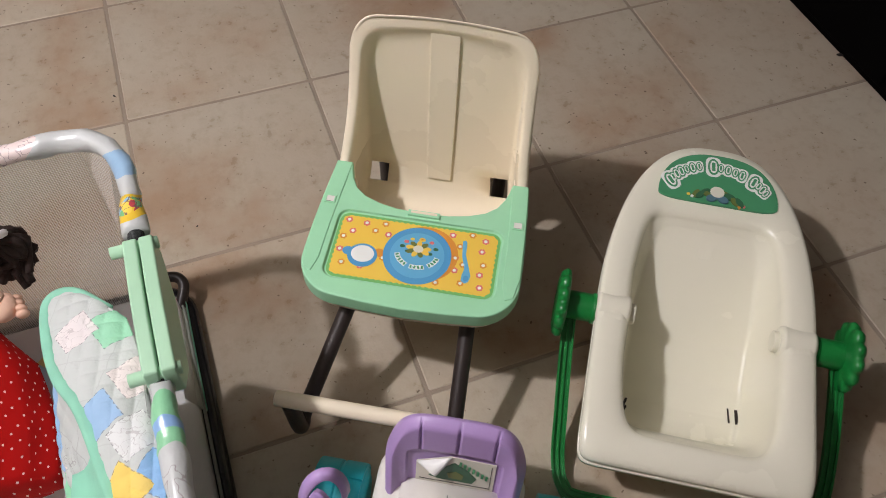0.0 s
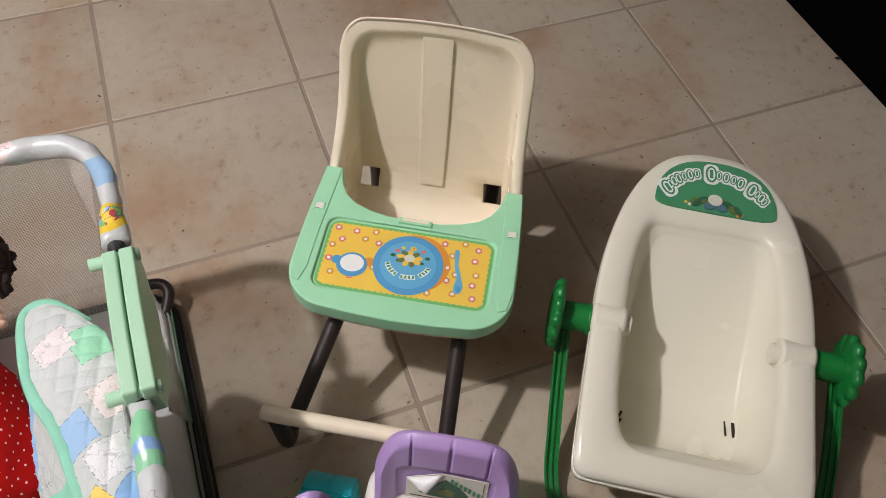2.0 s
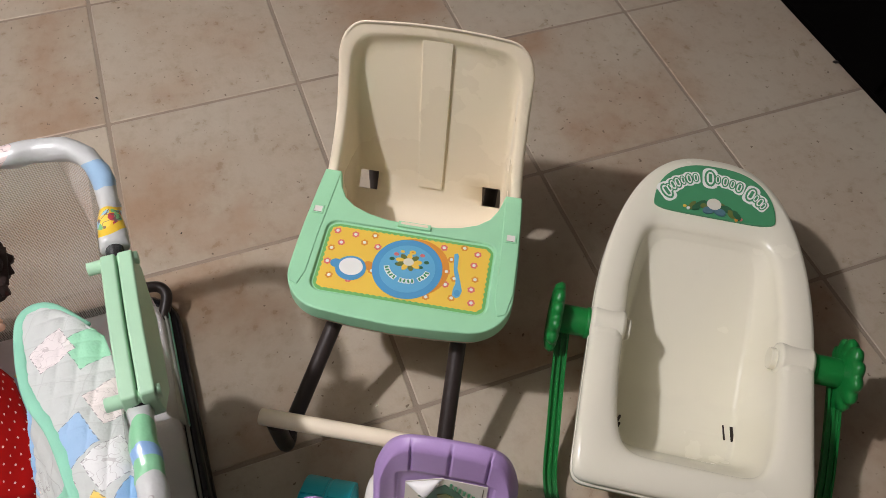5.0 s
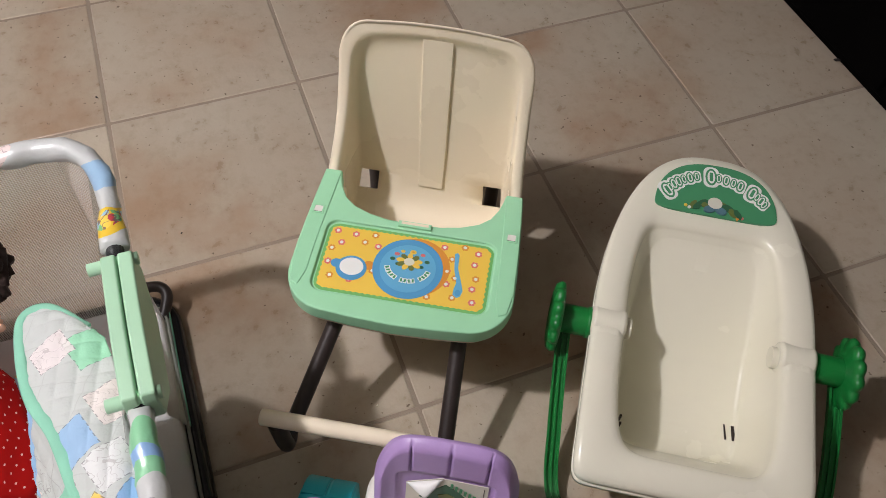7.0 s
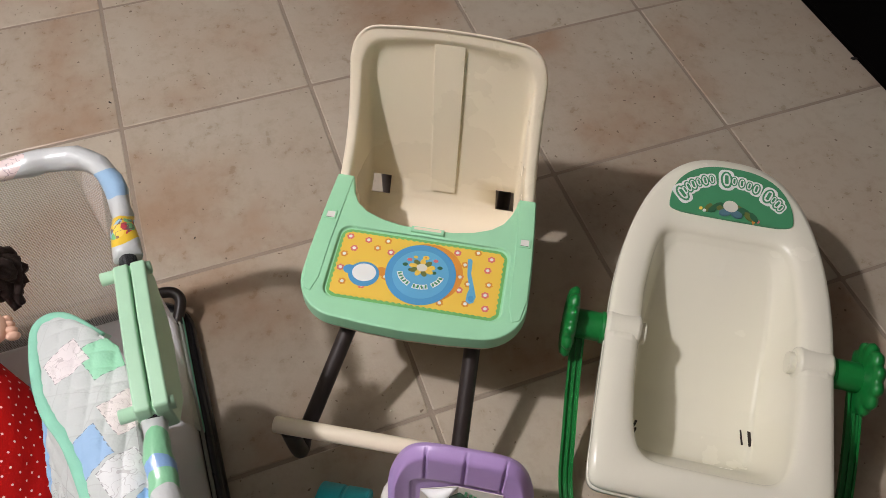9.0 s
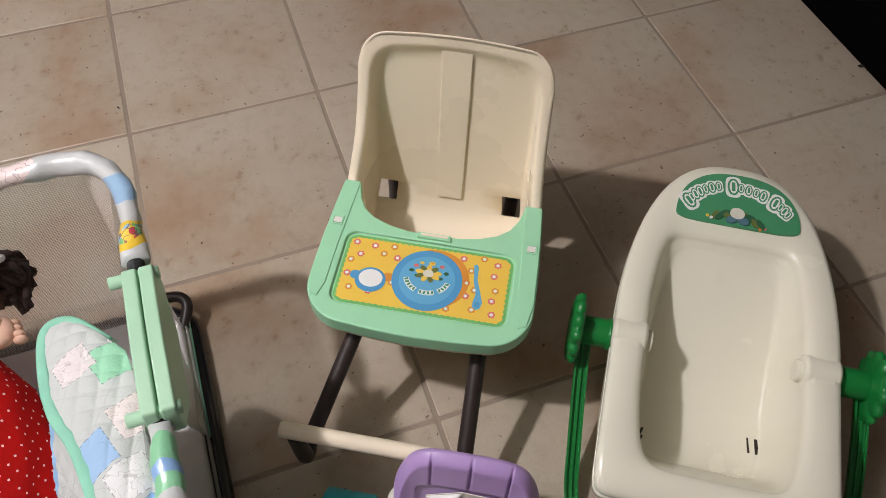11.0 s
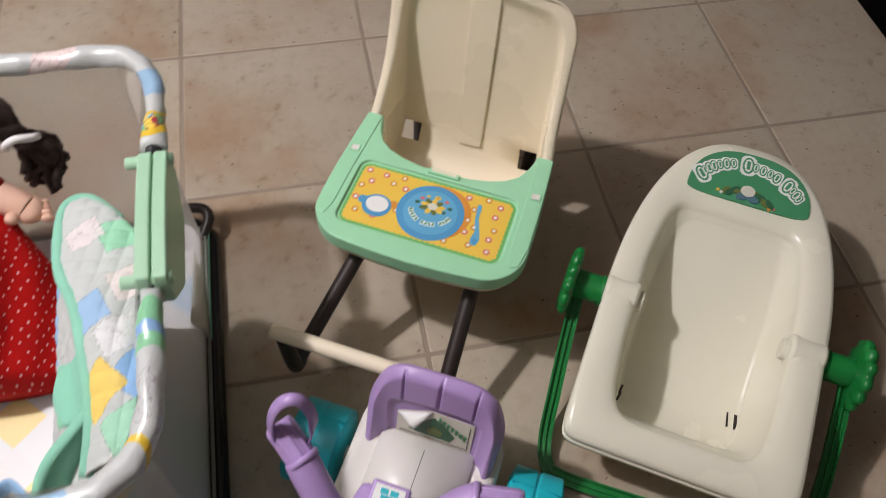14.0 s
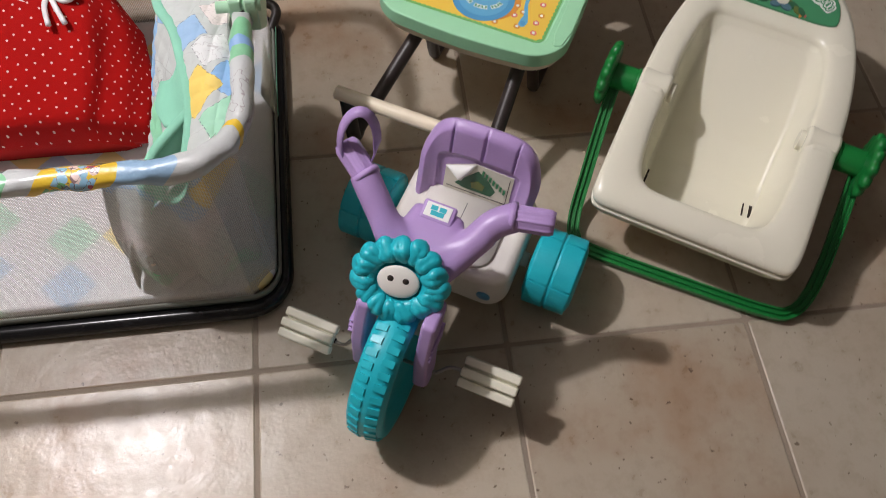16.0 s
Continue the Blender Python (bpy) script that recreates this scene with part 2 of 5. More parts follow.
def sleeve_material(name, stops, drawn):
    """Printed vinyl: bands of colour along the rail with slanting edges, line drawings in some."""
    m = bpy.data.materials.new(name)
    m.use_nodes = True
    N, L = m.node_tree.nodes, m.node_tree.links
    p = N["Principled BSDF"]
    tc, sx = N.new("ShaderNodeTexCoord"), N.new("ShaderNodeSeparateXYZ")
    L.new(tc.outputs["UV"], sx.inputs[0])

    def calc(op, a, b=0.0):
        n = N.new("ShaderNodeMath")
        n.operation = op
        for k, v in enumerate((a, b)):
            if isinstance(v, (int, float)):
                n.inputs[k].default_value = v
            else:
                L.new(v, n.inputs[k])
        return n.outputs[0]

    def mixed(fac, a, b):
        n = N.new("ShaderNodeMix")
        n.data_type = "RGBA"
        L.new(fac, n.inputs[0])
        L.new(a, n.inputs[6])
        if isinstance(b, tuple):
            n.inputs[7].default_value = b
        else:
            L.new(b, n.inputs[7])
        return n.outputs[2]

    round_it = calc("SINE", calc("MULTIPLY", sx.outputs[1], 2 * math.pi / 0.0915))
    wob = N.new("ShaderNodeTexNoise")
    wob.inputs["Scale"].default_value = 14
    L.new(tc.outputs["UV"], wob.inputs["Vector"])
    u = calc("ADD", sx.outputs[0], calc("ADD", calc("MULTIPLY", round_it, 0.013), calc("MULTIPLY", calc("SUBTRACT", wob.outputs[0], 0.5), 0.03)))
    u = calc("DIVIDE", u, 1.3)

    def bands(items):
        r = N.new("ShaderNodeValToRGB")
        r.color_ramp.interpolation = "CONSTANT"
        e = r.color_ramp.elements
        e[0].position, e[0].color = 0, items[0][1]
        e[1].position, e[1].color = items[1][0] / 1.3, items[1][1]
        for pos, c in items[2:]:
            e.new(pos / 1.3).color = c
        L.new(u, r.inputs[0])
        return r.outputs[0]

    col = bands([(q, srgb(*c)) for q, c in stops])
    mask = bands([(q, (v, v, v, 1)) for q, v in drawn])
    vo = N.new("ShaderNodeTexVoronoi")
    vo.voronoi_dimensions = "2D"
    vo.inputs["Scale"].default_value = 95
    L.new(tc.outputs["UV"], vo.inputs["Vector"])
    vs = N.new("ShaderNodeSeparateColor")
    L.new(vo.outputs["Color"], vs.inputs[0])
    tint = N.new("ShaderNodeValToRGB")
    tint.color_ramp.interpolation = "CONSTANT"
    f = tint.color_ramp.elements
    f[0].color = srgb(240, 214, 205)
    f[1].position, f[1].color = 0.30, srgb(150, 196, 220)
    for pos, c in ((0.50, (200, 70, 84)), (0.64, (120, 190, 130)), (0.80, (244, 210, 90))):
        f.new(pos).color = srgb(*c)
    L.new(vs.outputs[0], tint.inputs[0])
    strong = calc("GREATER_THAN", mask, 0.75)
    spot = calc("MULTIPLY", strong, calc("LESS_THAN", vo.outputs["Distance"], 0.55))
    col = mixed(spot, col, tint.outputs[0])
    ns = N.new("ShaderNodeTexNoise")
    ns.inputs["Scale"].default_value, ns.inputs["Detail"].default_value = 75, 1
    L.new(tc.outputs["UV"], ns.inputs["Vector"])
    line = calc("LESS_THAN", calc("ABSOLUTE", calc("SUBTRACT", ns.outputs[0], 0.5)), 0.016)
    col = mixed(calc("MULTIPLY", line, mask), col, srgb(120, 92, 96))
    L.new(col, p.inputs["Base Color"])
    p.inputs["Roughness"].default_value = 0.34
    p.inputs["Coat Weight"].default_value, p.inputs["Coat Roughness"].default_value = 0.35, 0.18
    fold = N.new("ShaderNodeTexNoise")
    fold.inputs["Scale"].default_value, fold.inputs["Detail"].default_value = 38, 3
    L.new(tc.outputs["Object"], fold.inputs["Vector"])
    b = N.new("ShaderNodeBump")
    b.inputs["Strength"].default_value, b.inputs["Distance"].default_value = 0.5, 0.006
    L.new(fold.outputs[0], b.inputs["Height"])
    L.new(b.outputs[0], p.inputs["Normal"])
    return m


def mesh_material():
    """White net: fine round holes between threads."""
    m = bpy.data.materials.new("white_net_fabric")
    m.use_nodes = True
    nt = m.node_tree
    N, L = nt.nodes, nt.links
    p, out = N["Principled BSDF"], N["Material Output"]
    p.inputs["Base Color"].default_value = srgb(228, 225, 220)
    p.inputs["Roughness"].default_value = 0.7
    tc, mp = N.new("ShaderNodeTexCoord"), N.new("ShaderNodeMapping")
    mp.inputs["Scale"].default_value = (1 / 0.0032, 1 / 0.0032, 0)
    L.new(tc.outputs["UV"], mp.inputs["Vector"])
    vo = N.new("ShaderNodeTexVoronoi")
    vo.voronoi_dimensions = "2D"
    vo.inputs["Scale"].default_value = 1
    vo.inputs["Randomness"].default_value = 0
    L.new(mp.outputs[0], vo.inputs["Vector"])
    gt = N.new("ShaderNodeMapRange")
    gt.inputs["From Min"].default_value, gt.inputs["From Max"].default_value = 0.25, 0.60
    gt.inputs["To Min"].default_value, gt.inputs["To Max"].default_value = 0.28, 0.74
    L.new(vo.outputs["Distance"], gt.inputs[0])
    tr, mx = N.new("ShaderNodeBsdfTransparent"), N.new("ShaderNodeMixShader")
    L.new(gt.outputs[0], mx.inputs[0])
    L.new(tr.outputs[0], mx.inputs[1])
    L.new(p.outputs[0], mx.inputs[2])
    L.new(mx.outputs[0], out.inputs[0])
    return m


def dress_material():
    m = material("red_dotted_cloth", srgb(166, 9, 6), 0.9, var=0.1, bump=0.3, bscale=700)
    nt = m.node_tree
    N, L = nt.nodes, nt.links
    p = N["Principled BSDF"]
    tc, mp = N.new("ShaderNodeTexCoord"), N.new("ShaderNodeMapping")
    mp.inputs["Rotation"].default_value = (0, 0, radians(45))
    mp.inputs["Scale"].default_value = (1 / 0.0155, 1 / 0.0155, 0)
    L.new(tc.outputs["UV"], mp.inputs["Vector"])
    vo = N.new("ShaderNodeTexVoronoi")
    vo.voronoi_dimensions = "2D"
    vo.inputs["Scale"].default_value = 1
    vo.inputs["Randomness"].default_value = 0.28
    L.new(mp.outputs[0], vo.inputs["Vector"])
    lt = N.new("ShaderNodeMath")
    lt.operation = "LESS_THAN"
    lt.inputs[1].default_value = 0.10
    L.new(vo.outputs["Distance"], lt.inputs[0])
    mx = N.new("ShaderNodeMix")
    mx.data_type = "RGBA"
    mx.inputs[7].default_value = srgb(226, 196, 188)
    L.new(lt.outputs[0], mx.inputs[0])
    L.new(p.inputs["Base Color"].links[0].from_socket, mx.inputs[6])
    L.new(mx.outputs[2], p.inputs["Base Color"])
    return m


TILE = tile_material()
QUILT = patch_material("pastel_patchwork_quilt", 0.052, 28, white=0.60, ground=(198, 203, 199), motif=0.80, shift=3.37, lines=0.7)
QUILT_TOP = patch_material("white_patchwork_quilt", 0.052, 22, white=0.93, ground=(196, 201, 197), motif=0.97, shift=3.37, lines=0.35, placed=(
    (2.914, 0.632, 0.026, 24, (150, 214, 176)), (2.934, 0.548, 0.025, 24, (228, 218, 214)), (2.886, 0.508, 0.024, 24, (150, 186, 220)), (2.862, 0.474, 0.020, 24, (228, 214, 210)),
    (2.868, 0.640, 0.022, 24, (226, 218, 216)), (2.944, 0.419, 0.022, 50, (132, 178, 222)), (2.904, 0.412, 0.025, 40, (240, 208, 96)), (2.925, 0.470, 0.022, 24, (224, 226, 224)), (2.94, 0.360, 0.026, 24, (160, 216, 184))))
PAD = patch_material("pastel_patchwork_vinyl", 0.062, 45, rough=0.45, bump=0.1, gloss=0.2, pale=0.48, white=0.48, lines=0.0, motif=1.0)
VINYL, V_BLUE, V_YELLOW, V_GREEN = (202, 205, 203), (152, 186, 214), (236, 198, 60), (138, 202, 156)
SLEEVE_FAR = sleeve_material("printed_vinyl_far", [(0, VINYL), (0.022, V_YELLOW), (0.064, VINYL), (0.098, V_BLUE), (0.150, VINYL), (0.27, (234, 216, 212)), (0.325, VINYL), (0.46, V_GREEN), (0.53, (170, 206, 226)), (0.60, VINYL), (0.75, V_YELLOW), (0.83, VINYL)],
                             [(0, 0.0), (0.034, 0.9), (0.058, 0.0), (0.27, 0.6), (0.325, 0.0)])
SLEEVE_NEAR = sleeve_material("printed_vinyl_near", [(0, VINYL), (0.020, V_GREEN), (0.046, (138, 176, 220)), (0.066, V_GREEN), (0.082, VINYL), (0.178, V_YELLOW), (0.192, VINYL), (0.272, V_BLUE), (0.335, V_YELLOW), (0.420, VINYL), (0.455, V_GREEN), (0.60, (214, 226, 222)), (0.72, V_BLUE), (0.80, VINYL), (0.90, V_YELLOW), (0.98, VINYL)],
                              [(0, 0.0), (0.108, 0.5), (0.172, 0.0), (0.352, 0.9), (0.402, 0.0), (0.90, 0.8), (0.96, 0.0)])
NET = mesh_material()
DRESS = dress_material()
DRESS.node_tree.nodes["Principled BSDF"].inputs["Specular IOR Level"].default_value = 0.2
SKIN = material("doll_cloth_skin", srgb(226, 184, 160), 0.8, var=0.06, bump=0.2)
HAIR = material("dark_brown_yarn", srgb(46, 30, 24), 0.85, var=0.3, scale=120, bump=0.5, bscale=800)


# ---- mesh helpers ----
def part(name, bm, mat, parent=None, label="", smooth=True):
    bmesh.ops.recalc_face_normals(bm, faces=bm.faces[:])
    me = bpy.data.meshes.new(name)
    for f in bm.faces:
        f.smooth = smooth
    bm.to_mesh(me)
    bm.free()
    for q in (mat if isinstance(mat, (list, tuple)) else [mat]):
        me.materials.append(q)
    ob = new(name, me)
    if parent:
        ob.parent = parent
    if label:
        ob["label"] = label
    return ob


def thing(name, m, label, category, group="", kind=""):
    ob = new(name)
    ob.empty_display_size = 0.05
    ob.matrix_world = m
    return tagged(ob, label, category, group, kind)


def bevelled(ob, width, segments=2, angle=35):
    b = ob.modifiers.new("bevel", "BEVEL")
    b.width, b.segments, b.limit_method, b.angle_limit = width, segments, "ANGLE", radians(angle)
    b.harden_normals = True
    for f in ob.data.polygons:
        f.use_smooth = True
    return ob


def thick(ob, t, offset=-1):
    s = ob.modifiers.new("solid", "SOLIDIFY")
    s.thickness, s.offset = t, offset
    return ob


def rounded(ob, levels=1):
    s = ob.modifiers.new("subsurf", "SUBSURF")
    s.levels = s.render_levels = levels
    return ob


def cut(ob, tool_bm):
    """Cut a solid out of a mesh, for good."""
    tool = part("tool", tool_bm, HOLE_SHADE_INK)
    tool.parent = ob.parent
    md = ob.modifiers.new("cut", "BOOLEAN")
    md.operation, md.object, md.solver = "DIFFERENCE", tool, "EXACT"
    bpy.context.view_layer.update()
    done = bpy.data.meshes.new_from_object(ob.evaluated_get(bpy.context.evaluated_depsgraph_get()))
    ob.modifiers.clear()
    ob.data = done
    bpy.data.objects.remove(tool)
    return ob


def smooth_path(pts, n=8, closed=False):
    """Points on a Catmull-Rom curve through pts."""
    P = [Vector(p) for p in pts]
    if closed:
        P = [P[-1]] + P + P[:2]
    else:
        P = [P[0] * 2 - P[1]] + P + [P[-1] * 2 - P[-2]]
    out = []
    for a, b, c, d in zip(P, P[1:], P[2:], P[3:]):
        for k in range(n):
            t = k / n
            out.append(0.5 * ((2 * b) + (c - a) * t + (2 * a - 5 * b + 4 * c - d) * t * t + (3 * b - a - 3 * c + d) * t ** 3))
    if not closed:
        out.append(P[-2])
    return out


def sweep(bm, path, profile, closed=False, up=(0, 0, 1), scale=None, uv=False):
    """Carry a closed 2D profile along a path. profile: (side, up) offsets."""
    rings, n = [], len(path)
    last = None
    dist = 0.0
    lens = []
    for i, p in enumerate(path):
        a = path[(i - 1) % n] if closed or i else p
        b = path[(i + 1) % n] if closed or i < n - 1 else p
        t = (b - a).normalized()
        ref = last if last is not None else Vector(up)
        if last is None and abs(t.dot(ref)) > 0.95:
            ref = Vector((0, 1, 0))
        nrm = (ref - t * ref.dot(t)).normalized()
        last = nrm
        side = t.cross(nrm)
        k = scale(i / max(1, n - 1)) if scale else 1.0
        rings.append([bm.verts.new(p + side * x * k + nrm * y * k) for x, y in profile])
        if i:
            dist += (p - path[i - 1]).length
        lens.append(dist)
    m = len(profile)
    lay = bm.loops.layers.uv.verify() if uv else None
    per = sum((Vector(profile[j]) - Vector(profile[j - 1])).length for j in range(m))
    for i in range(n if closed else n - 1):
        i2 = (i + 1) % n
        for j in range(m):
            j2 = (j + 1) % m
            f = bm.faces.new((rings[i][j], rings[i][j2], rings[i2][j2], rings[i2][j]))
            if uv:
                la, lb = lens[i], lens[i2] if i2 else dist + (path[0] - path[-1]).length
                for lp, q in zip(f.loops, ((la, j), (la, j + 1), (lb, j + 1), (lb, j))):
                    lp[lay].uv = (q[0], q[1] / m * per)
    if not closed:
        bm.faces.new(rings[0])
        bm.faces.new(rings[-1])
    return bm


def circle(r, n=12):
    return [(r * math.cos(2 * math.pi * k / n), r * math.sin(2 * math.pi * k / n)) for k in range(n)]


def tube(pts, r, n=12, steps=8, closed=False, uv=False, bm=None, scale=None):
    return sweep(bm or bmesh.new(), smooth_path(pts, steps, closed), circle(r, n), closed, uv=uv, scale=scale)


def rod(a, b, r, n=16, bm=None, r2=None):
    bm = bm or bmesh.new()
    a, b = Vector(a), Vector(b)
    m = Matrix.Translation((a + b) / 2) @ (b - a).to_track_quat("Z", "Y").to_matrix().to_4x4()
    bmesh.ops.create_cone(bm, cap_ends=True, segments=n, radius1=r, radius2=r if r2 is None else r2, depth=(b - a).length, matrix=m)
    return bm


def slab(outline, z0, z1, bm=None):
    """A flat outline drawn up from z0 to z1."""
    bm = bm or bmesh.new()
    lo = [bm.verts.new((x, y, z0)) for x, y in outline]
    hi = [bm.verts.new((x, y, z1)) for x, y in outline]
    bm.faces.new(lo[::-1])
    bm.faces.new(hi)
    n = len(lo)
    for i in range(n):
        j = (i + 1) % n
        bm.faces.new((lo[i], lo[j], hi[j], hi[i]))
    return bm


def block(c, d, bm=None, rot=None):
    bm = bm or bmesh.new()
    m = Matrix.Translation(c) @ (rot or Matrix.Identity(4)) @ Matrix.Diagonal((*d, 1))
    bmesh.ops.create_cube(bm, size=1, matrix=m)
    return bm


def round_rect(x0, y0, x1, y1, r, n=6):
    pts = []
    for cx, cy, a in ((x1 - r, y1 - r, 0), (x0 + r, y1 - r, 90), (x0 + r, y0 + r, 180), (x1 - r, y0 + r, 270)):
        for k in range(n + 1):
            t = radians(a + 90 * k / n)
            pts.append((cx + r * math.cos(t), cy + r * math.sin(t)))
    return pts


def disc(x, y, z, rx, ry, n=24, t=0.0008, turn=0.0):
    c, s = math.cos(turn), math.sin(turn)
    return slab([(x + rx * math.cos(2 * math.pi * k / n) * c - ry * math.sin(2 * math.pi * k / n) * s,
                  y + rx * math.cos(2 * math.pi * k / n) * s + ry * math.sin(2 * math.pi * k / n) * c) for k in range(n)], z, z + t)


def lerp(a, b, t):
    return a + (b - a) * t


def along(keys, t):
    """Piecewise linear value(s) at t from (t, value) keys, eased."""
    for (t0, a), (t1, b) in zip(keys, keys[1:]):
        if t <= t1:
            k = max(0.0, (t - t0) / (t1 - t0))
            return tuple(lerp(p, q, k) for p, q in zip(a, b)) if isinstance(a, tuple) else lerp(a, b, k)
    return keys[-1][1]


def fixed(v, lo, hi):
    return max(lo, min(hi, v))


# ---- room ----
TURN = 24.0
GRID = pose(0, 0, 0, 0, 0, TURN)
TILE_SIDE = 0.40
ORIGIN = (0.017, 0.662)
ROOM = (-2.4, 2.0, -2.0, 3.2)

floor = part("floor", block(((ROOM[0] + ROOM[1]) / 2, (ROOM[2] + ROOM[3]) / 2, -0.0516), (ROOM[1] - ROOM[0], ROOM[3] - ROOM[2], 0.1)), GROUT, smooth=False)
floor.matrix_world = GRID
tagged(floor, "beige stone-look ceramic tile floor with narrow grout", "floor", kind="structure")


# walls and ceiling are added out of view to close in the light
def wall(name, c, d):
    ob = part(name, block(c, d), WALL_BOUNCE, smooth=False)
    ob.matrix_world = GRID
    return tagged(ob, "plain wall out of view, its tone set for bounce light", "wall", kind="structure")


H = 2.45
u0, u1, v0, v1 = ROOM
wall("wall_north", ((u0 + u1) / 2, v1 + 0.05, H / 2), (u1 - u0 + 0.2, 0.1, H))
wall("wall_south", ((u0 + u1) / 2, v0 - 0.05, H / 2), (u1 - u0 + 0.2, 0.1, H))
wall("wall_west", (u0 - 0.05, (v0 + v1) / 2, H / 2), (0.1, v1 - v0, H))
wall("wall_east", (u1 + 0.05, (v0 + v1) / 2, H / 2), (0.1, v1 - v0, H))
ceil = part("ceiling", block(((u0 + u1) / 2, (v0 + v1) / 2, H + 0.05), (u1 - u0 + 0.2, v1 - v0 + 0.2, 0.1)), CEILING_BOUNCE, smooth=False)
ceil.matrix_world = GRID
tagged(ceil, "plain ceiling out of view, its tone set for bounce light", "ceiling", kind="structure")

# dark piece of furniture at the edge of the floor
side = thing("sideboard", GRID @ pose(1.464, 1.3, 0), "almost black wooden sideboard standing on the tiles", "sideboard")
bevelled(part("body", block((0.22, 0, 0.42), (0.44, 2.2, 0.80)), DARKWOOD, side, smooth=False), 0.004)
bevelled(part("plinth", block((0.225, 0, 0.01), (0.43, 2.18, 0.02)), DARKWOOD, side, smooth=False), 0.002)
for k in range(3):
    d = bevelled(part("door", block((-0.009, -0.73 + 0.73 * k, 0.42), (0.016, 0.71, 0.76)), DARKWOOD, side, smooth=False), 0.003)

# ceiling lamp above the playpen
lampo = thing("ceiling_lamp", pose(LAMP[0], LAMP[1], H), "small white ceiling lamp with a glass globe", "lamp")
part("base", rod((0, 0, 0), (0, 0, -0.03), 0.06), WHITE, lampo)
glow = bpy.data.materials.new("lamp_globe")
glow.use_nodes = True
glow.node_tree.nodes["Principled BSDF"].inputs["Emission Color"].default_value = (1, 0.9, 0.78, 1)
glow.node_tree.nodes["Principled BSDF"].inputs["Emission Strength"].default_value = 6
g = bmesh.new()
bmesh.ops.create_uvsphere(g, u_segments=20, v_segments=12, radius=0.035, matrix=Matrix.Translation((0, 0, -0.055)))
part("globe", g, glow, lampo)


# ---- high chair ----
def high_chair():
    ch = thing("doll_high_chair", pose(-0.002, 0.90, 0, 0, 0, -5.5), "cream plastic doll high chair with a mint-green tray", "doll chair")
    # seat shell: profile on the floor of the seat and the line of its rim
    prof = smooth_path([(0, -0.075, 0.118), (0, 0.0, 0.114), (0, 0.052, 0.116), (0, 0.080, 0.131), (0, 0.095, 0.160), (0, 0.103, 0.205), (0, 0.118, 0.312), (0, 0.134, 0.466)], 6)
    rim = smooth_path([(0, -0.075, 0.240), (0, -0.02, 0.243), (0, 0.016, 0.250), (0, 0.032, 0.257), (0, 0.052, 0.286), (0, 0.083, 0.333), (0, 0.107, 0.395), (0, 0.1255, 0.471)], 6)
    S = len(prof) - 1
    LEN = sum((q - p).length for p, q in zip(prof, prof[1:]))
    half = lambda t: along([(0, 0.145), (0.36, 0.1485), (0.45, 0.1480), (0.53, 0.1460), (0.62, 0.1435), (0.72, 0.1415), (0.84, 0.1395), (1, 0.137)], t)

    def at(x, t, f):
        i = fixed(t, 0, 1) * S
        j = min(int(i), S - 1)
        p = prof[j].lerp(prof[j + 1], i - j)
        q = rim[j].lerp(rim[j + 1], i - j)
        o = p.lerp(q, f)
        if t > 1:
            o.z += (t - 1) * LEN
        return Vector((x, o.y, o.z))

    def arch(inset):
        """Half of the shell's outline at an inset: up the side, round the corner, over the top."""
        r, top = max(0.046 - 0.6 * inset, 0.018), LEN - inset
        pts = []
        for k in range(30):
            q = (top - r) * k / 29
            pts.append((half(q / LEN) - inset, q))
        w = half(1) - inset
        for k in range(1, 9):
            a = radians(90 * k / 8)
            pts.append((w - r + r * math.cos(a), top - r + r * math.sin(a)))
        for k in range(1, 6):
            x = (w - r) * (1 - k / 5)
            pts.append((x, top + 0.006 * (1 - (x / (w - r)) ** 2)))
        return pts + [(-x, q) for x, q in pts[-2::-1]]

    rows = [(-0.006, 0.84), (-0.0068, 0.94), (-0.0050, 0.99), (-0.001, 1.018), (0.006, 1.020), (0.0098, 1.008), (0.0118, 0.955), (0.0132, 0.75), (0.0138, 0.5), (0.0146, 0.3), (0.0158, 0.16), (0.0176, 0.07), (0.0200, 0.022), (0.0232, 0.002)]
    bm = bmesh.new()
    grid = [[bm.verts.new(at(x, q / LEN, f)) for x, q in arch(inset)] for inset, f in rows]
    n = len(grid[0])
    for a, b in zip(grid, grid[1:]):
        for i in range(n - 1):
            bm.faces.new((a[i], a[i + 1], b[i + 1], b[i]))
    # back and seat in strips from side to side; two belt openings are left out of the back
    last = grid[-1]
    m = n // 2
    LO, HI = 0.143, 0.181
    for level in (LO, HI):
        i = next(k for k in range(9, 30) if last[k].co.z >= level)
        t = next(k / 2000 for k in range(600, 2000) if at(0, k / 2000, 0).z >= level)
        for v in (last[i], last[n - 1 - i]):
            v.co = at(v.co.x, t, 0.002)
    cols = [1.0, 0.745, 0.4, 0.0, -0.4, -0.745, -1.0]

    def row(i):
        a, b = last[i], last[n - 1 - i]
        mid, arm = (a.co + b.co) / 2, (a.co - b.co) / 2
        return [a] + [bm.verts.new(mid + arm * c) for c in cols[1:-1]] + [b]

    prev = row(0)
    for i in range(1, m):
        here = row(i)
        mz = (prev[3].co.z + here[3].co.z) / 2
        gap = i > 8 and LO < mz < HI
        for c in range(len(cols) - 1):
            if gap and c in (0, 5):
                continue
            bm.faces.new((prev[c], prev[c + 1], here[c + 1], here[c]))
        prev = here
    bm.faces.new(prev[:] + [last[m]])
    shell = part("seat_shell", bm, CREAM, ch)
    thick(shell, 0.0035)
    # raised strip on the back
    strip = bmesh.new()
    vs = []
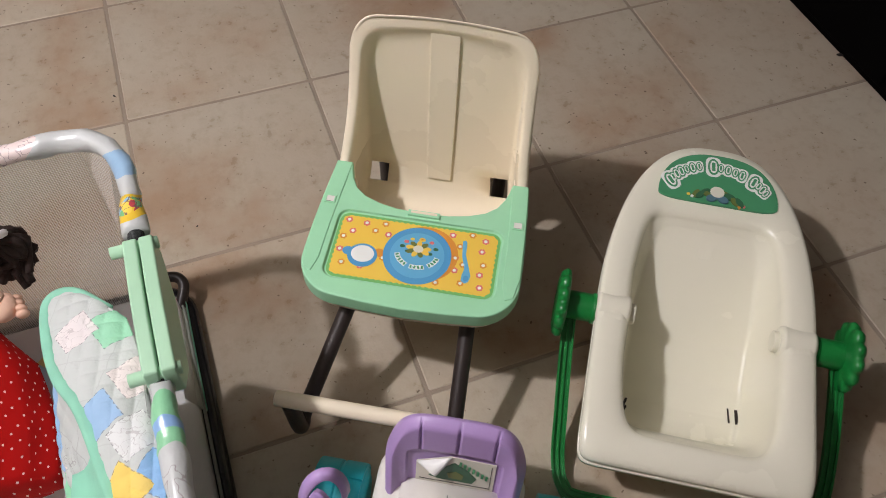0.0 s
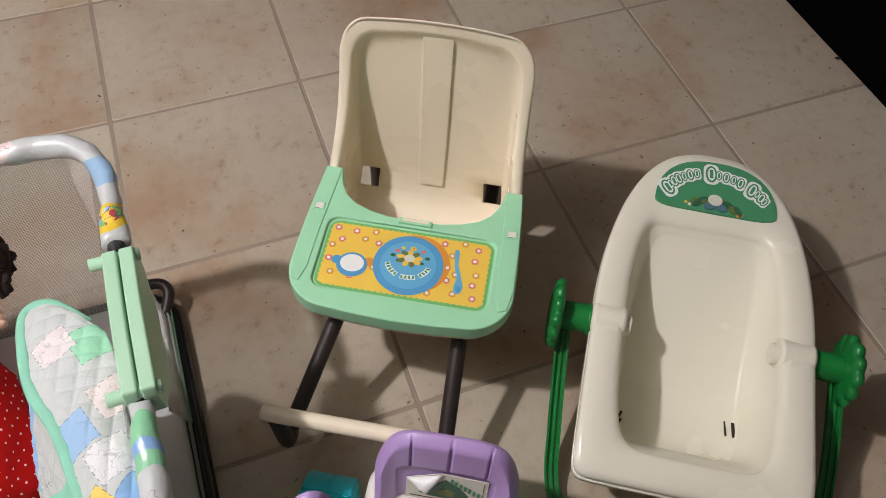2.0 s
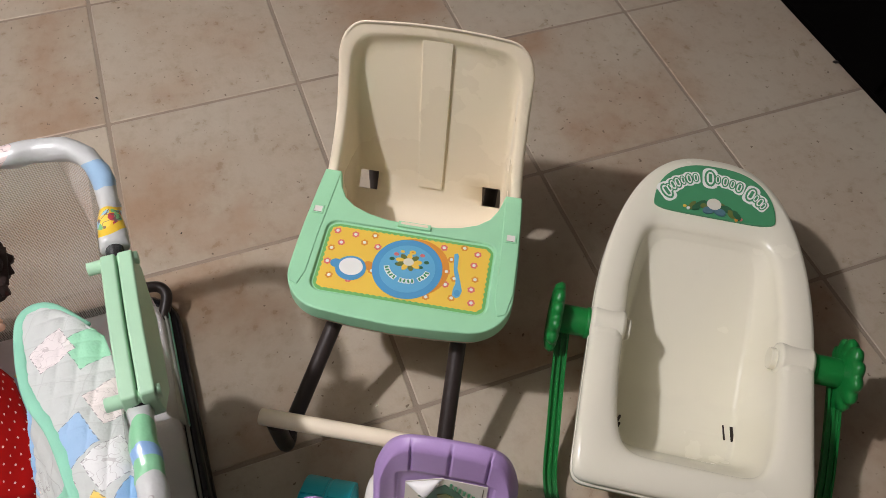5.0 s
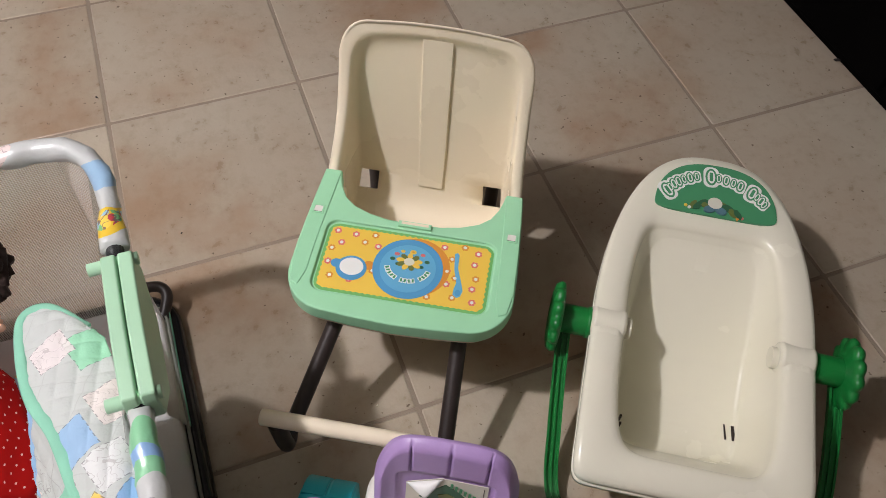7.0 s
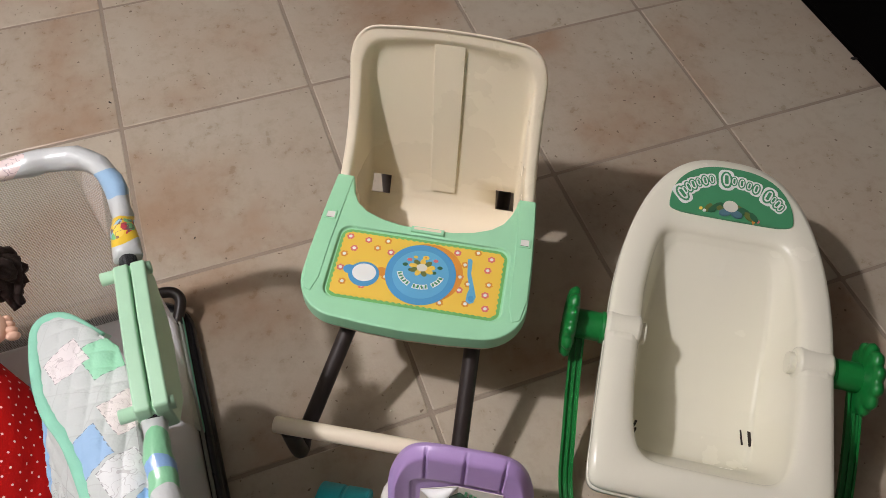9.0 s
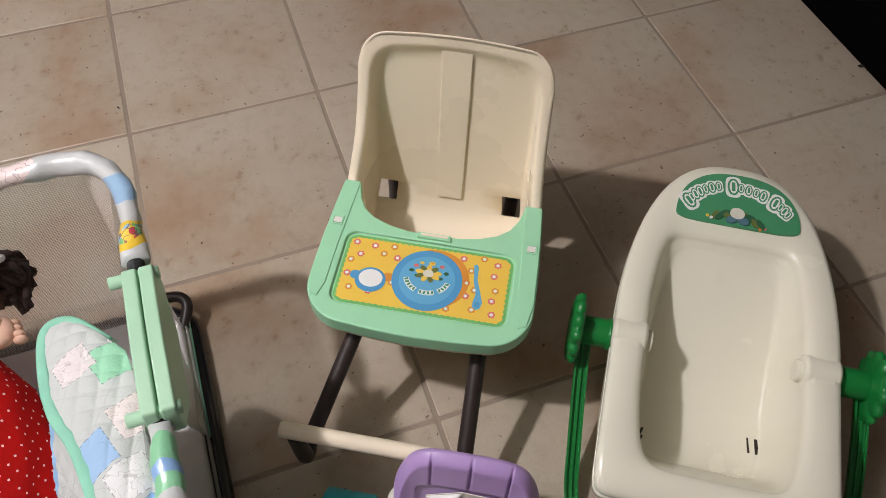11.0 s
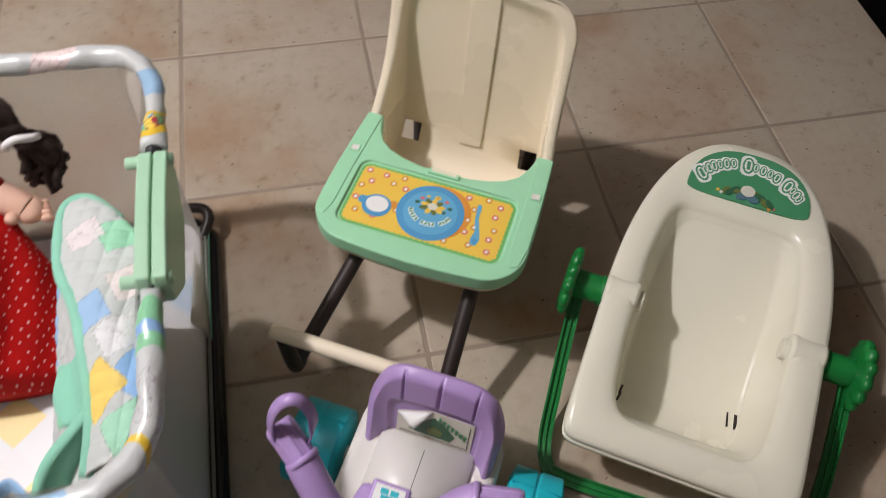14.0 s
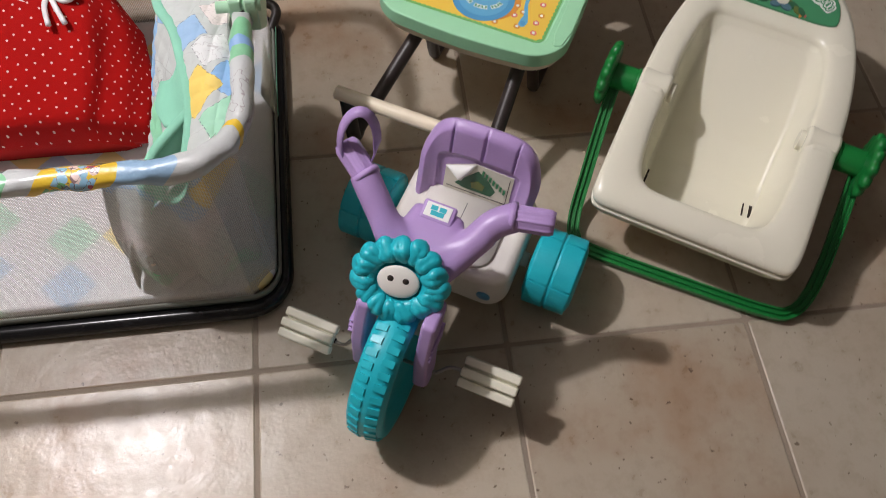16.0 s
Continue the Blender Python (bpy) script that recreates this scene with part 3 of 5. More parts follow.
    for k in range(9):
        t = 0.590 + (0.988 - 0.590) * k / 8
        p = at(0, t, 0.012)
        w = lerp(0.0205, 0.0225, k / 8)
        vs.append([strip.verts.new((x, p.y + d, p.z)) for x, d in ((-w, 0.003), (-w, -0.004), (w, -0.004), (w, 0.003))])
    for a, b in zip(vs, vs[1:]):
        for j in range(4):
            strip.faces.new((a[j], a[(j + 1) % 4], b[(j + 1) % 4], b[j]))
    strip.faces.new(vs[0])
    strip.faces.new(vs[-1])
    bevelled(part("back_strip", strip, CREAM, ch, smooth=False), 0.0008, 2)
    # tray
    out = []
    rgt = [(0.130, 0.027), (0.157, 0.027), (0.160, -0.02), (0.163, -0.08), (0.164, -0.12), (0.164, -0.150)]
    for k in range(1, 13):
        q = radians(90 * k / 12)
        rgt.append((0.100 + 0.064 * math.cos(q), -0.158 - 0.066 * math.sin(q)))
    rgt += [(0.06, -0.2275), (0.0, -0.230)]
    inn = [(0.0, -0.054), (0.04, -0.052), (0.07, -0.046), (0.095, -0.036), (0.112, -0.022), (0.122, -0.004), (0.127, 0.012)]
    loop = [(x, y) for x, y in rgt] + [(-x, y) for x, y in rgt[-2::-1]] + [(-x, y) for x, y in inn[::-1]] + inn[1:]
    tr = part("tray", slab(loop, 0.2280, 0.2555), MINT, ch)
    cut(tr, slab(round_rect(-0.1275, -0.1930, 0.1290, -0.0675, 0.018, 6), 0.2502, 0.27))
    bevelled(tr, 0.006, 4, 50)
    for s in (-1, 1):
        arm = slab([(s * x, y) for x, y in ((0.1305, 0.0265), (0.1560, 0.0265), (0.1590, -0.02), (0.1615, -0.08), (0.1622, -0.15), (0.1560, -0.185), (0.1440, -0.190), (0.1375, -0.165), (0.1365, -0.10))], 0.2530, 0.2572)
        bevelled(part("tray_arm", arm, MINT, tr), 0.0016, 2)
        socket = block((s * 0.1475, -0.047, 0.2576), (0.0165, 0.0022, 0.0024))
        for c, d in (((s * 0.1475, -0.061, 0.2576), (0.0165, 0.0022, 0.0024)), ((s * 0.1403, -0.054, 0.2576), (0.0022, 0.0118, 0.0024)), ((s * 0.1547, -0.054, 0.2576), (0.0022, 0.0118, 0.0024))):
            block(c, d, socket)
        part("socket_frame", socket, MINT, tr, smooth=False)
        clip = part("clip", block((s * 0.1475, -0.054, 0.2572), (0.0122, 0.0118, 0.0012)), WHITE, tr, "small white plastic clip", smooth=False)
        # the gap's shade is a dark sliver laid on the clip
        part("clip_gap_shade", block((s * 0.1475, -0.0595, 0.2574), (0.0118, 0.0016, 0.0012)), HOLE_SHADE_INK, clip, smooth=False)
    # lower lip of the tray
    low = [(x * 0.955, -0.075 + (y + 0.075) * 0.95) for x, y in loop]
    bevelled(part("tray_underside", slab(low, 0.207, 0.2285), CREAM, tr, "cream plastic underside"), 0.006, 3, 50)
    bevelled(part("latch", block((0.002, -0.0585, 0.2570), (0.050, 0.010, 0.005)), MINT, tr, smooth=False), 0.001)
    part("latch_mouth", block((0.002, -0.0575, 0.2597), (0.041, 0.0045, 0.0006)), CREAM, tr, smooth=False)
    # printed mat in the tray
    Z = 0.2508
    edge = []
    for i, (x, y) in enumerate(round_rect(-0.124, -0.1895, 0.1255, -0.071, 0.015, 5)):
        edge.append((x, y))
    mat_ob = part("printed_mat", slab(edge, 0.2499, Z + 0.0002), PRINT_GREEN, tr, "yellow printed place mat with a green wavy border", smooth=False)
    wav = []
    base = round_rect(-0.1195, -0.1850, 0.1210, -0.0755, 0.011, 8)
    dense = []
    for a, b in zip(base, base[1:] + base[:1]):
        L = math.dist(a, b)
        q = max(1, int(L / 0.0016))
        dense += [(lerp(a[0], b[0], k / q), lerp(a[1], b[1], k / q)) for k in range(q)]
    cx, cy = 0.0, -0.1275
    for k, (x, y) in enumerate(dense):
        d = 0.0010 * math.sin(k * 1.15)
        L = math.hypot(x - cx, y - cy)
        wav.append((x + (x - cx) / L * d, y + (y - cy) / L * d))
    part("yellow_field", slab(wav, Z + 0.0001, Z + 0.0005), YELLOW, mat_ob, smooth=False)
    zf = Z + 0.0005
    part("plate_shade", disc(0.014, -0.1270, zf, 0.052, 0.0500, 40, 0.0003), PRINT_ORANGE, mat_ob, smooth=False)
    part("plate", disc(0.005, -0.1320, zf + 0.0003, 0.0515, 0.0515, 48, 0.0004), PRINT_DEEP, mat_ob, "round blue printed plate", smooth=False)
    part("plate_well", disc(0.005, -0.1320, zf + 0.0007, 0.041, 0.041, 40, 0.0003), PRINT_BLUE, mat_ob, smooth=False)
    zt = zf + 0.0010
    fx, fy = 0.005, -0.121
    for k in range(9):
        a = radians(40 * k + 10)
        petal = [(fx + 0.0125 * math.cos(a) + 0.0075 * math.cos(a) * math.cos(b) - 0.0042 * math.sin(a) * math.sin(b), fy + 0.0095 * math.sin(a) + 0.0062 * math.sin(a) * math.cos(b) + 0.0042 * math.cos(a) * math.sin(b)) for b in (radians(45 * j) for j in range(8))]
        part("plate_petal", slab(petal, zt + 0.0002 + 0.00002 * k, zt + 0.0005 + 0.00002 * k), LEAF_OLIVE if k % 2 else YELLOW, mat_ob, smooth=False)
    part("plate_flower_heart", disc(fx, fy, zt + 0.0008, 0.0078, 0.0066, 18, 0.0002), STICKER, mat_ob, smooth=False)
    for dx, dy, rx, mt in ((-0.020, 0.011, 0.0040, PRINT_PINK), (-0.012, 0.017, 0.0034, YELLOW), (0.003, 0.018, 0.0050, YELLOW), (0.003, 0.018, 0.0018, PRINT_ORANGE), (0.018, 0.015, 0.0038, PRINT_PINK), (-0.025, 0.002, 0.0040, BADGE_DARK), (0.026, 0.004, 0.0040, BADGE_DARK), (-0.016, -0.006, 0.0036, BADGE_DARK), (0.019, -0.006, 0.0036, BADGE_DARK)):
        part("plate_leaf", disc(fx + dx, fy + dy, zt + (0.0003 if rx > 0.002 else 0.0006), rx, rx * 0.75, 10, 0.0002), mt, mat_ob, smooth=False)
    for k in range(15):
        if k in (5, 10):
            continue
        a = radians(196 + 148 * k / 14)
        c = Vector((fx + 0.031 * math.cos(a), -0.128 + 0.026 * math.sin(a), zt + 0.0003))
        stroke = block(c, (0.0052, 0.0080, 0.0003), None, Matrix.Rotation(a + math.pi / 2, 4, "Z"))
        part("plate_stroke", stroke, PRINT_WHITE, mat_ob, smooth=False)
        part("plate_stroke_heart", block(c + Vector((0, 0, 0.0003)), (0.0028, 0.0054, 0.0003), None, Matrix.Rotation(a + math.pi / 2 + 0.25 * (-1) ** k, 4, "Z")), BADGE, mat_ob, smooth=False)
    # cup and spoon
    part("cup_handle", disc(-0.099, -0.141, zf, 0.0085, 0.0075, 16, 0.0003), PRINT_DEEP, mat_ob, smooth=False)
    part("cup_handle", disc(-0.052, -0.137, zf, 0.0085, 0.0075, 16, 0.0003), PRINT_ORANGE, mat_ob, smooth=False)
    part("cup", disc(-0.076, -0.146, zf + 0.0003, 0.0225, 0.0210, 28, 0.0004), PRINT_DEEP, mat_ob, "blue printed cup of milk", smooth=False)
    part("milk", disc(-0.076, -0.1435, zf + 0.0007, 0.0175, 0.0150, 24, 0.0003), PRINT_WHITE, mat_ob, smooth=False)
    sp = slab([(x * 1.12 - 0.0165, y * 1.10 - 0.0005 + 0.006) for x, y in [(0.0760, -0.090), (0.0800, -0.088), (0.0825, -0.092), (0.0835, -0.112), (0.0905, -0.133), (0.0945, -0.146), (0.0925, -0.155), (0.0875, -0.158), (0.0825, -0.154), (0.0825, -0.145), (0.0845, -0.135), (0.0790, -0.115), (0.0765, -0.095)]], zf, zf + 0.0004)
    part("spoon", sp, PRINT_BLUE, mat_ob, "blue printed spoon", smooth=False)
    part("spoon_bowl", disc(0.0826, -0.1595, zf + 0.0004, 0.0042, 0.0052, 14, 0.0002), PRINT_DEEP, mat_ob, smooth=False)
    fl = bmesh.new()
    for k in range(6):
        a = radians(60 * k)
        slab([(0.0026 * math.cos(a) + 0.0020 * math.cos(b), 0.0026 * math.sin(a) + 0.0020 * math.sin(b)) for b in (radians(72 * j) for j in range(5))], 0, 0.0002 + 0.00002 * k, fl)
    first = part("printed_flower", fl, PRINT_PINK, mat_ob, smooth=False)
    heart = part("flower_heart", disc(0, 0, 0.0003, 0.0018, 0.0018, 8, 0.0002), PRINT_WHITE, None, smooth=False)
    heart_mesh = heart.data
    bpy.data.objects.remove(heart)
    spots = [(-0.110, -0.084), (-0.082, -0.086), (-0.053, -0.083), (-0.100, -0.104), (-0.066, -0.098), (-0.045, -0.102), (-0.112, -0.116), (-0.112, -0.140), (-0.104, -0.163), (-0.075, -0.165), (-0.045, -0.145),
             (0.052, -0.085), (0.082, -0.080), (0.103, -0.088), (0.066, -0.104), (0.100, -0.108), (0.105, -0.132), (0.064, -0.148), (0.075, -0.136), (0.102, -0.150), (0.076, -0.169), (0.105, -0.172), (0.040, -0.174), (0.062, -0.126)]
    tints = [PRINT_PINK, PRINT_ORANGE]
    other = first.data.copy()
    other.materials.clear()
    other.materials.append(PRINT_ORANGE)
    for k, (x, y) in enumerate(spots):
        f = first if k == 0 else new("printed_flower", first.data if k % 2 else other)
        f.parent, f.location, f.rotation_euler.z, f.scale = mat_ob, (x, y, zf), k * 0.7, (1.3, 1.3, 1)
        h = new("flower_heart", heart_mesh)
        h.parent, h.location, h.scale = mat_ob, (x, y, zf), (1.5, 1.5, 1)
    # tubular front tubes, added unseen legs and foot bar
    for s, xt, xb in ((-1, -0.079, -0.132), (1, 0.093, 0.098)):
        mid = [Vector((xt, -0.15, 0.205)).lerp(Vector((xb, -0.338, 0.088)), k / 4) for k in range(5)]
        part("front_tube", tube([(xt, -0.05, 0.208)] + [tuple(p) for p in mid] + [(xb, -0.352, 0.083), (xb, -0.364, 0.096), (xb, -0.371, 0.20)], 0.0122, 14), BROWN, ch, "dark brown bent tube")
        # added for support; rear end rises behind the belt opening to darken it
        part("added_leg", tube([(s * 0.098, -0.13, 0.200), (s * 0.100, -0.10, 0.10), (s * 0.102, -0.075, 0.020), (s * 0.102, -0.055, 0.0118), (s * 0.102, 0.10, 0.0118), (s * 0.102, 0.122, 0.030), (s * 0.104, 0.132, 0.12), (-0.1075 if s < 0 else 0.1045, 0.138, 0.26)], 0.0115, 12), BROWN, ch)
        part("bracket", block((s * 0.098, -0.075, 0.110), (0.026, 0.05, 0.030)), CREAM, ch, smooth=False)
    bevelled(part("foot_bar", rod((-0.150, -0.372, 0.205), (0.132, -0.372, 0.205), 0.0114, 20), CREAM, ch, "cream plastic foot bar"), 0.003, 3)
    return ch


high_chair()


# ---- doll carrier ----
def carrier():
    ca = thing("doll_carrier", pose(0.4321, 0.7007, 0, 0, 0, -8.0), "ivory plastic doll carrier with a green carrying handle folded down", "doll carrier")
    def rim_z(y):
        return 0.158 + 0.13 * (y + 0.18) - 0.010 * fixed((-0.150 - y) / 0.058, 0, 1) ** 1.7

    def floor_z(y):
        return along([(-0.21, 0.150), (-0.16, 0.135), (-0.135, 0.092), (-0.11, 0.054), (-0.085, 0.038), (-0.05, 0.035), (0.0, 0.042), (0.06, 0.072), (0.14, 0.131), (0.2, 0.180), (0.24, 0.20), (0.4, 0.26)], y)

    def outer(a):
        c, s = math.cos(a), math.sin(a)
        if s >= 0:   # head end: long arch
            x = 0.165 * math.copysign(abs(c) ** 0.75, c)
            y = 0.05 + 0.304 * s
        else:        # foot end: flat with round corners
            x = 0.165 * math.copysign(abs(c) ** 0.09, c)
            y = 0.05 - 0.257 * abs(s) ** 0.10
        return x, y

    def inner(a):
        c, s = math.cos(a), math.sin(a)
        x = 0.115 * math.copysign(abs(c) ** 0.25, c)
        y = 0.03 + (0.184 * s ** 0.31 if s >= 0 else -0.190 * abs(s) ** 0.30)
        x *= along([(-0.2, 0.92), (-0.04, 1.0), (0.1, 1.0), (0.22, 0.90)], y)
        return x, y

    def deep(a):
        x, y = inner(a)
        return x * 0.84, 0.03 + (y - 0.03) * (0.95 if y > 0.03 else 0.70)

    rings = []
    bm = bmesh.new()
    quarter = [math.asin(((k + 0.5) / 26 * 0.898) ** (1 / 0.31)) for k in range(26)] + [math.acos(((k + 0.5) / 22 * 0.911) ** (1 / 0.27)) for k in range(22)] + [math.pi / 2 * (k + 0.5) / 20 for k in range(20)]
    quarter.sort()
    angs = [-a for a in quarter[::-1]] + quarter
    angs += [math.pi - a for a in angs[::-1]]
    N = len(angs)

    def ring(fn):
        rings.append([bm.verts.new(fn(a)) for a in angs])

    def out_at(a, k, dz):
        x, y = outer(a)
        return (x * k, 0.05 + (y - 0.05) * k, rim_z(y) + dz)

    def under(a, k, f):
        x, y = outer(a)
        z = rim_z(y)
        yk = 0.05 + (y - 0.05) * k
        b = max(0.006, min(floor_z(yk) - 0.014, z - 0.068))
        return (x * k, yk, lerp(z - 0.018, b, f))

    def mixed(a, w, dz):
        xo, yo = outer(a)
        xi, yi = inner(a)
        x, y = lerp(xo, xi, w), lerp(yo, yi, w)
        return (x, y, rim_z(y) + dz)

    def low(a, w):
        xi, yi = inner(a)
        xd, yd = deep(a)
        x, y = lerp(xi, xd, w), lerp(yi, yd, w)
        return (x, y, lerp(rim_z(yi) - 0.013, min(floor_z(y), rim_z(yi) - 0.018), w ** 0.62 if w < 1 else 1))

    ring(lambda a: under(a, 0.80, 1.0))
    ring(lambda a: under(a, 0.91, 0.92))
    ring(lambda a: under(a, 0.955, 0.65))
    ring(lambda a: under(a, 0.992, 0.10))
    ring(lambda a: out_at(a, 1.003, -0.027))
    ring(lambda a: out_at(a, 1.004, -0.0215))
    ring(lambda a: out_at(a, 0.998, -0.0195))
    ring(lambda a: out_at(a, 0.976, -0.0188))
    ring(lambda a: out_at(a, 0.976, -0.0160))
    ring(lambda a: out_at(a, 0.998, -0.015))
    ring(lambda a: out_at(a, 1.003, -0.010))
    ring(lambda a: out_at(a, 1.000, -0.005))
    ring(lambda a: out_at(a, 0.990, -0.0012))
    ring(lambda a: mixed(a, 0.16, 0.0008))
    ring(lambda a: mixed(a, 0.45, 0.0020))
    ring(lambda a: mixed(a, 0.74, 0.0008))
    ring(lambda a: mixed(a, 0.87, -0.0014))
    ring(lambda a: mixed(a, 0.945, -0.0046))
    ring(lambda a: mixed(a, 0.985, -0.0090))
    for w in (0.004, 0.03, 0.10, 0.25, 0.45, 0.7, 0.88, 1.0):
        ring(lambda a, w=w: low(a, w))

    def inside(a, k):
        x, y = deep(a)
        x, y = x * k, 0.03 + (y - 0.03) * k
        return (x, y, floor_z(y))

    for k in (0.93, 0.8):
        ring(lambda a, k=k: inside(a, k))
    for a, b in zip(rings, rings[1:]):
        for i in range(N):
            j = (i + 1) % N
            bm.faces.new((a[i], a[j], b[j], b[i]))
    # floor of the seat, strips from one side to the other
    for rg in (rings[-1], rings[0]):
        for i in range(N // 2 - 1):
            bm.faces.new((rg[i], rg[i + 1], rg[N - 2 - i], rg[N - 1 - i]))
    body = part("shell", bm, IVORY, ca)
    # dark strips paint the shade of open slots; nothing is cut through
    for x, w in ((0.079, 0.0026), (0.092, 0.0050)):
        part("belt_slot_shade", block((x, -0.040, floor_z(-0.040)), (w, 0.032, 0.0024), rot=Matrix.Rotation(radians(6), 4, "Z")), HOLE_SHADE_INK, body, "belt slot drawn as a dark strip of shade", smooth=False)
    for y in (-0.088, -0.076):
        part("belt_slot_shade", block((-0.0935, y, 0.075), (0.003, 0.0032, 0.026)), HOLE_SHADE_INK, body, smooth=False)
    # badge on the head end
    zb = lambda y: rim_z(y) + 0.0042
    bd = []
    for k in range(33):
        a = radians(180 * k / 32)
        bd.append((0.004 + 0.097 * math.copysign(abs(math.cos(a)) ** 0.80, math.cos(a)), 0.252 + 0.083 * math.sin(a) ** 0.95))
    for k in range(1, 20):
        a = radians(180 + 180 * k / 20)
        bd.append((0.004 + 0.097 * math.copysign(abs(math.cos(a)) ** 0.35, math.cos(a)), 0.252 - 0.014 * abs(math.sin(a)) ** 0.6))

    def flat(outline, lift, mat, name, parent, label=""):
        b = bmesh.new()
        lo = [b.verts.new((x, y, zb(y) + lift - 0.004)) for x, y in outline]
        hi = [b.verts.new((x, y, zb(y) + lift)) for x, y in outline]
        b.faces.new(hi)
        b.faces.new(lo[::-1])
        for i in range(len(lo)):
            j = (i + 1) % len(lo)
            b.faces.new((lo[i], lo[j], hi[j], hi[i]))
        return part(name, b, mat, parent, label, smooth=False)

    badge = flat(bd, 0.0, BADGE, "badge", ca, "green sticker with white lettering strokes")
    # chain of white-edged loops and bars in an arc, in place of the lettering
    def turned(pts, cx, cy, lean):
        cl, sl = math.cos(lean), math.sin(lean)
        return [(cx + x * cl - y * sl, cy + x * sl + y * cl) for x, y in pts]

    def ring_pts(rx, ry, n=14):
        return [(rx * math.cos(2 * math.pi * j / n), ry * math.sin(2 * math.pi * j / n)) for j in range(n)]

    sizes = [1.55, 0.95, 1.15, 1.15, 0.95, 1.10, 0.95, 0.0, 1.65, 0.95, 1.05, 0.95, 1.15, 0.0, 1.50, 0.95, 1.15, 0.95]
    for k, big in enumerate(sizes):
        if not big:
            continue
        t = k / (len(sizes) - 1)
        a = radians(168 - 150 * t)
        cx, cy = 0.004 + 0.080 * math.cos(a), 0.262 + (0.050 - 0.014 * abs(t - 0.4)) * math.sin(a)
        lean = (a - math.pi / 2) * 0.50
        up = 0.00005 * (k % 3)
        flat(turned(round_rect(-0.0076 * big, -0.0118 * big, 0.0076 * big, 0.0118 * big, 0.0058 * big, 4), cx, cy, lean), 0.0006 + up, PRINT_WHITE, "lettering_edge", badge)
        flat(turned(ring_pts(0.0058 * big, 0.0098 * big), cx, cy, lean), 0.0009 + up, BADGE, "loop_middle", badge)
        flat(turned(ring_pts(0.0038 * big, 0.0076 * big), cx, cy, lean), 0.0012 + up, PRINT_WHITE, "loop_stroke", badge)
        flat(turned(round_rect(-0.0017 * big, -0.0050 * big, 0.0017 * big, 0.0050 * big, 0.0012, 2), cx, cy, lean), 0.0015 + up, BADGE, "loop_heart", badge)
    for k in range(11):
        t = k / 10
        dx = lerp(-0.034, 0.036, t)
        leaf = turned([(0, -0.0050), (0.0065, -0.0030), (0.0100, 0.0012), (0.0085, 0.0042), (0.0020, 0.0056), (-0.0060, 0.0040), (-0.0096, 0.0002), (-0.0060, -0.0034)], 0.002 + dx, 0.2515 + 0.012 * math.sin(math.pi * t) - 0.004 * (k % 2) - 0.004 * t, 0.9 - 1.9 * t)
        flat(leaf, 0.0017 + 0.0001 * k, BADGE_DARK if k % 3 else LEAF_OLIVE, "printed_leaf", badge)
    for dx, mt in ((-0.008, PRINT_SLATE), (0.010, PRINT_SLATE)):
        flat(turned(ring_pts(0.0095, 0.0062), 0.002 + dx, 0.2480, -dx * 30), 0.0029, mt, "printed_leaf", badge)
    flat(turned(ring_pts(0.0115, 0.0105, 18), 0.002, 0.2600, 0), 0.0032, STICKER, "printed_disc", badge)
    for dx, dy, mt in ((0.037, -0.012, PRINT_ORANGE), (0.044, -0.010, PRINT_PINK), (-0.040, -0.006, PRINT_WHITE), (-0.046, -0.003, YELLOW)):
        flat(turned(ring_pts(0.0028, 0.0024, 8), 0.002 + dx, 0.2520 + dy, 0), 0.0020, mt, "printed_dot", badge)
    # hubs, buttons, axles, knobs
    yh = 0.032
    zh = 0.166
    for s in (-1, 1):
        hb = rod((s * 0.113, yh, zh), (s * 0.1665, yh, zh), 0.0255, 32)
        bevelled(part("hub", hb, IVORY, ca), 0.007, 4)
        saddle = block((s * 0.141, yh, zh + 0.004), (0.046, 0.066, 0.030))
        bevelled(part("hub_saddle", saddle, IVORY, ca), 0.012, 4)
        b = rod((s * 0.1045, yh, zh - 0.003), (s * 0.115, yh, zh - 0.003), 0.0165, 24)
        bevelled(part("button", b, IVORY, ca), 0.002)
        zx = 0.158
        axle = part("axle", rod((s * 0.160, yh, zx), (s * 0.215, yh, zx), 0.0225, 24), GREEN, ca)
        bevelled(axle, 0.002)
        part("axle_collar", rod((s * 0.164, yh, zx), (s * 0.1715, yh, zx), 0.0245, 24), GREEN, ca)
        kn = bmesh.new()
        prof = []
        M = 80
        rgs = []
        for x, r, sc in ((0.208, 0.010, 0.0), (0.210, 0.040, 0.5), (0.213, 0.049, 1.0), (0.219, 0.051, 1.0), (0.226, 0.046, 1.0), (0.229, 0.034, 0.8), (0.226, 0.022, 0.5), (0.229, 0.008, 0.0)):
            rgs.append([kn.verts.new((s * x, yh + (r + 0.0075 * sc * (abs(math.sin(6.0 * q)) - 0.3)) * math.cos(q), zx + (r + 0.0075 * sc * (abs(math.sin(6.0 * q)) - 0.3)) * math.sin(q))) for q in (2 * math.pi * j / M for j in range(M))])
        for a, b2 in zip(rgs, rgs[1:]):
            for j in range(M):
                kn.faces.new((a[j], a[(j + 1) % M], b2[(j + 1) % M], b2[j]))
        kn.faces.new(rgs[0])
        kn.faces.new(rgs[-1])
        part("knob", kn, GREEN, ca, "green scalloped knob")
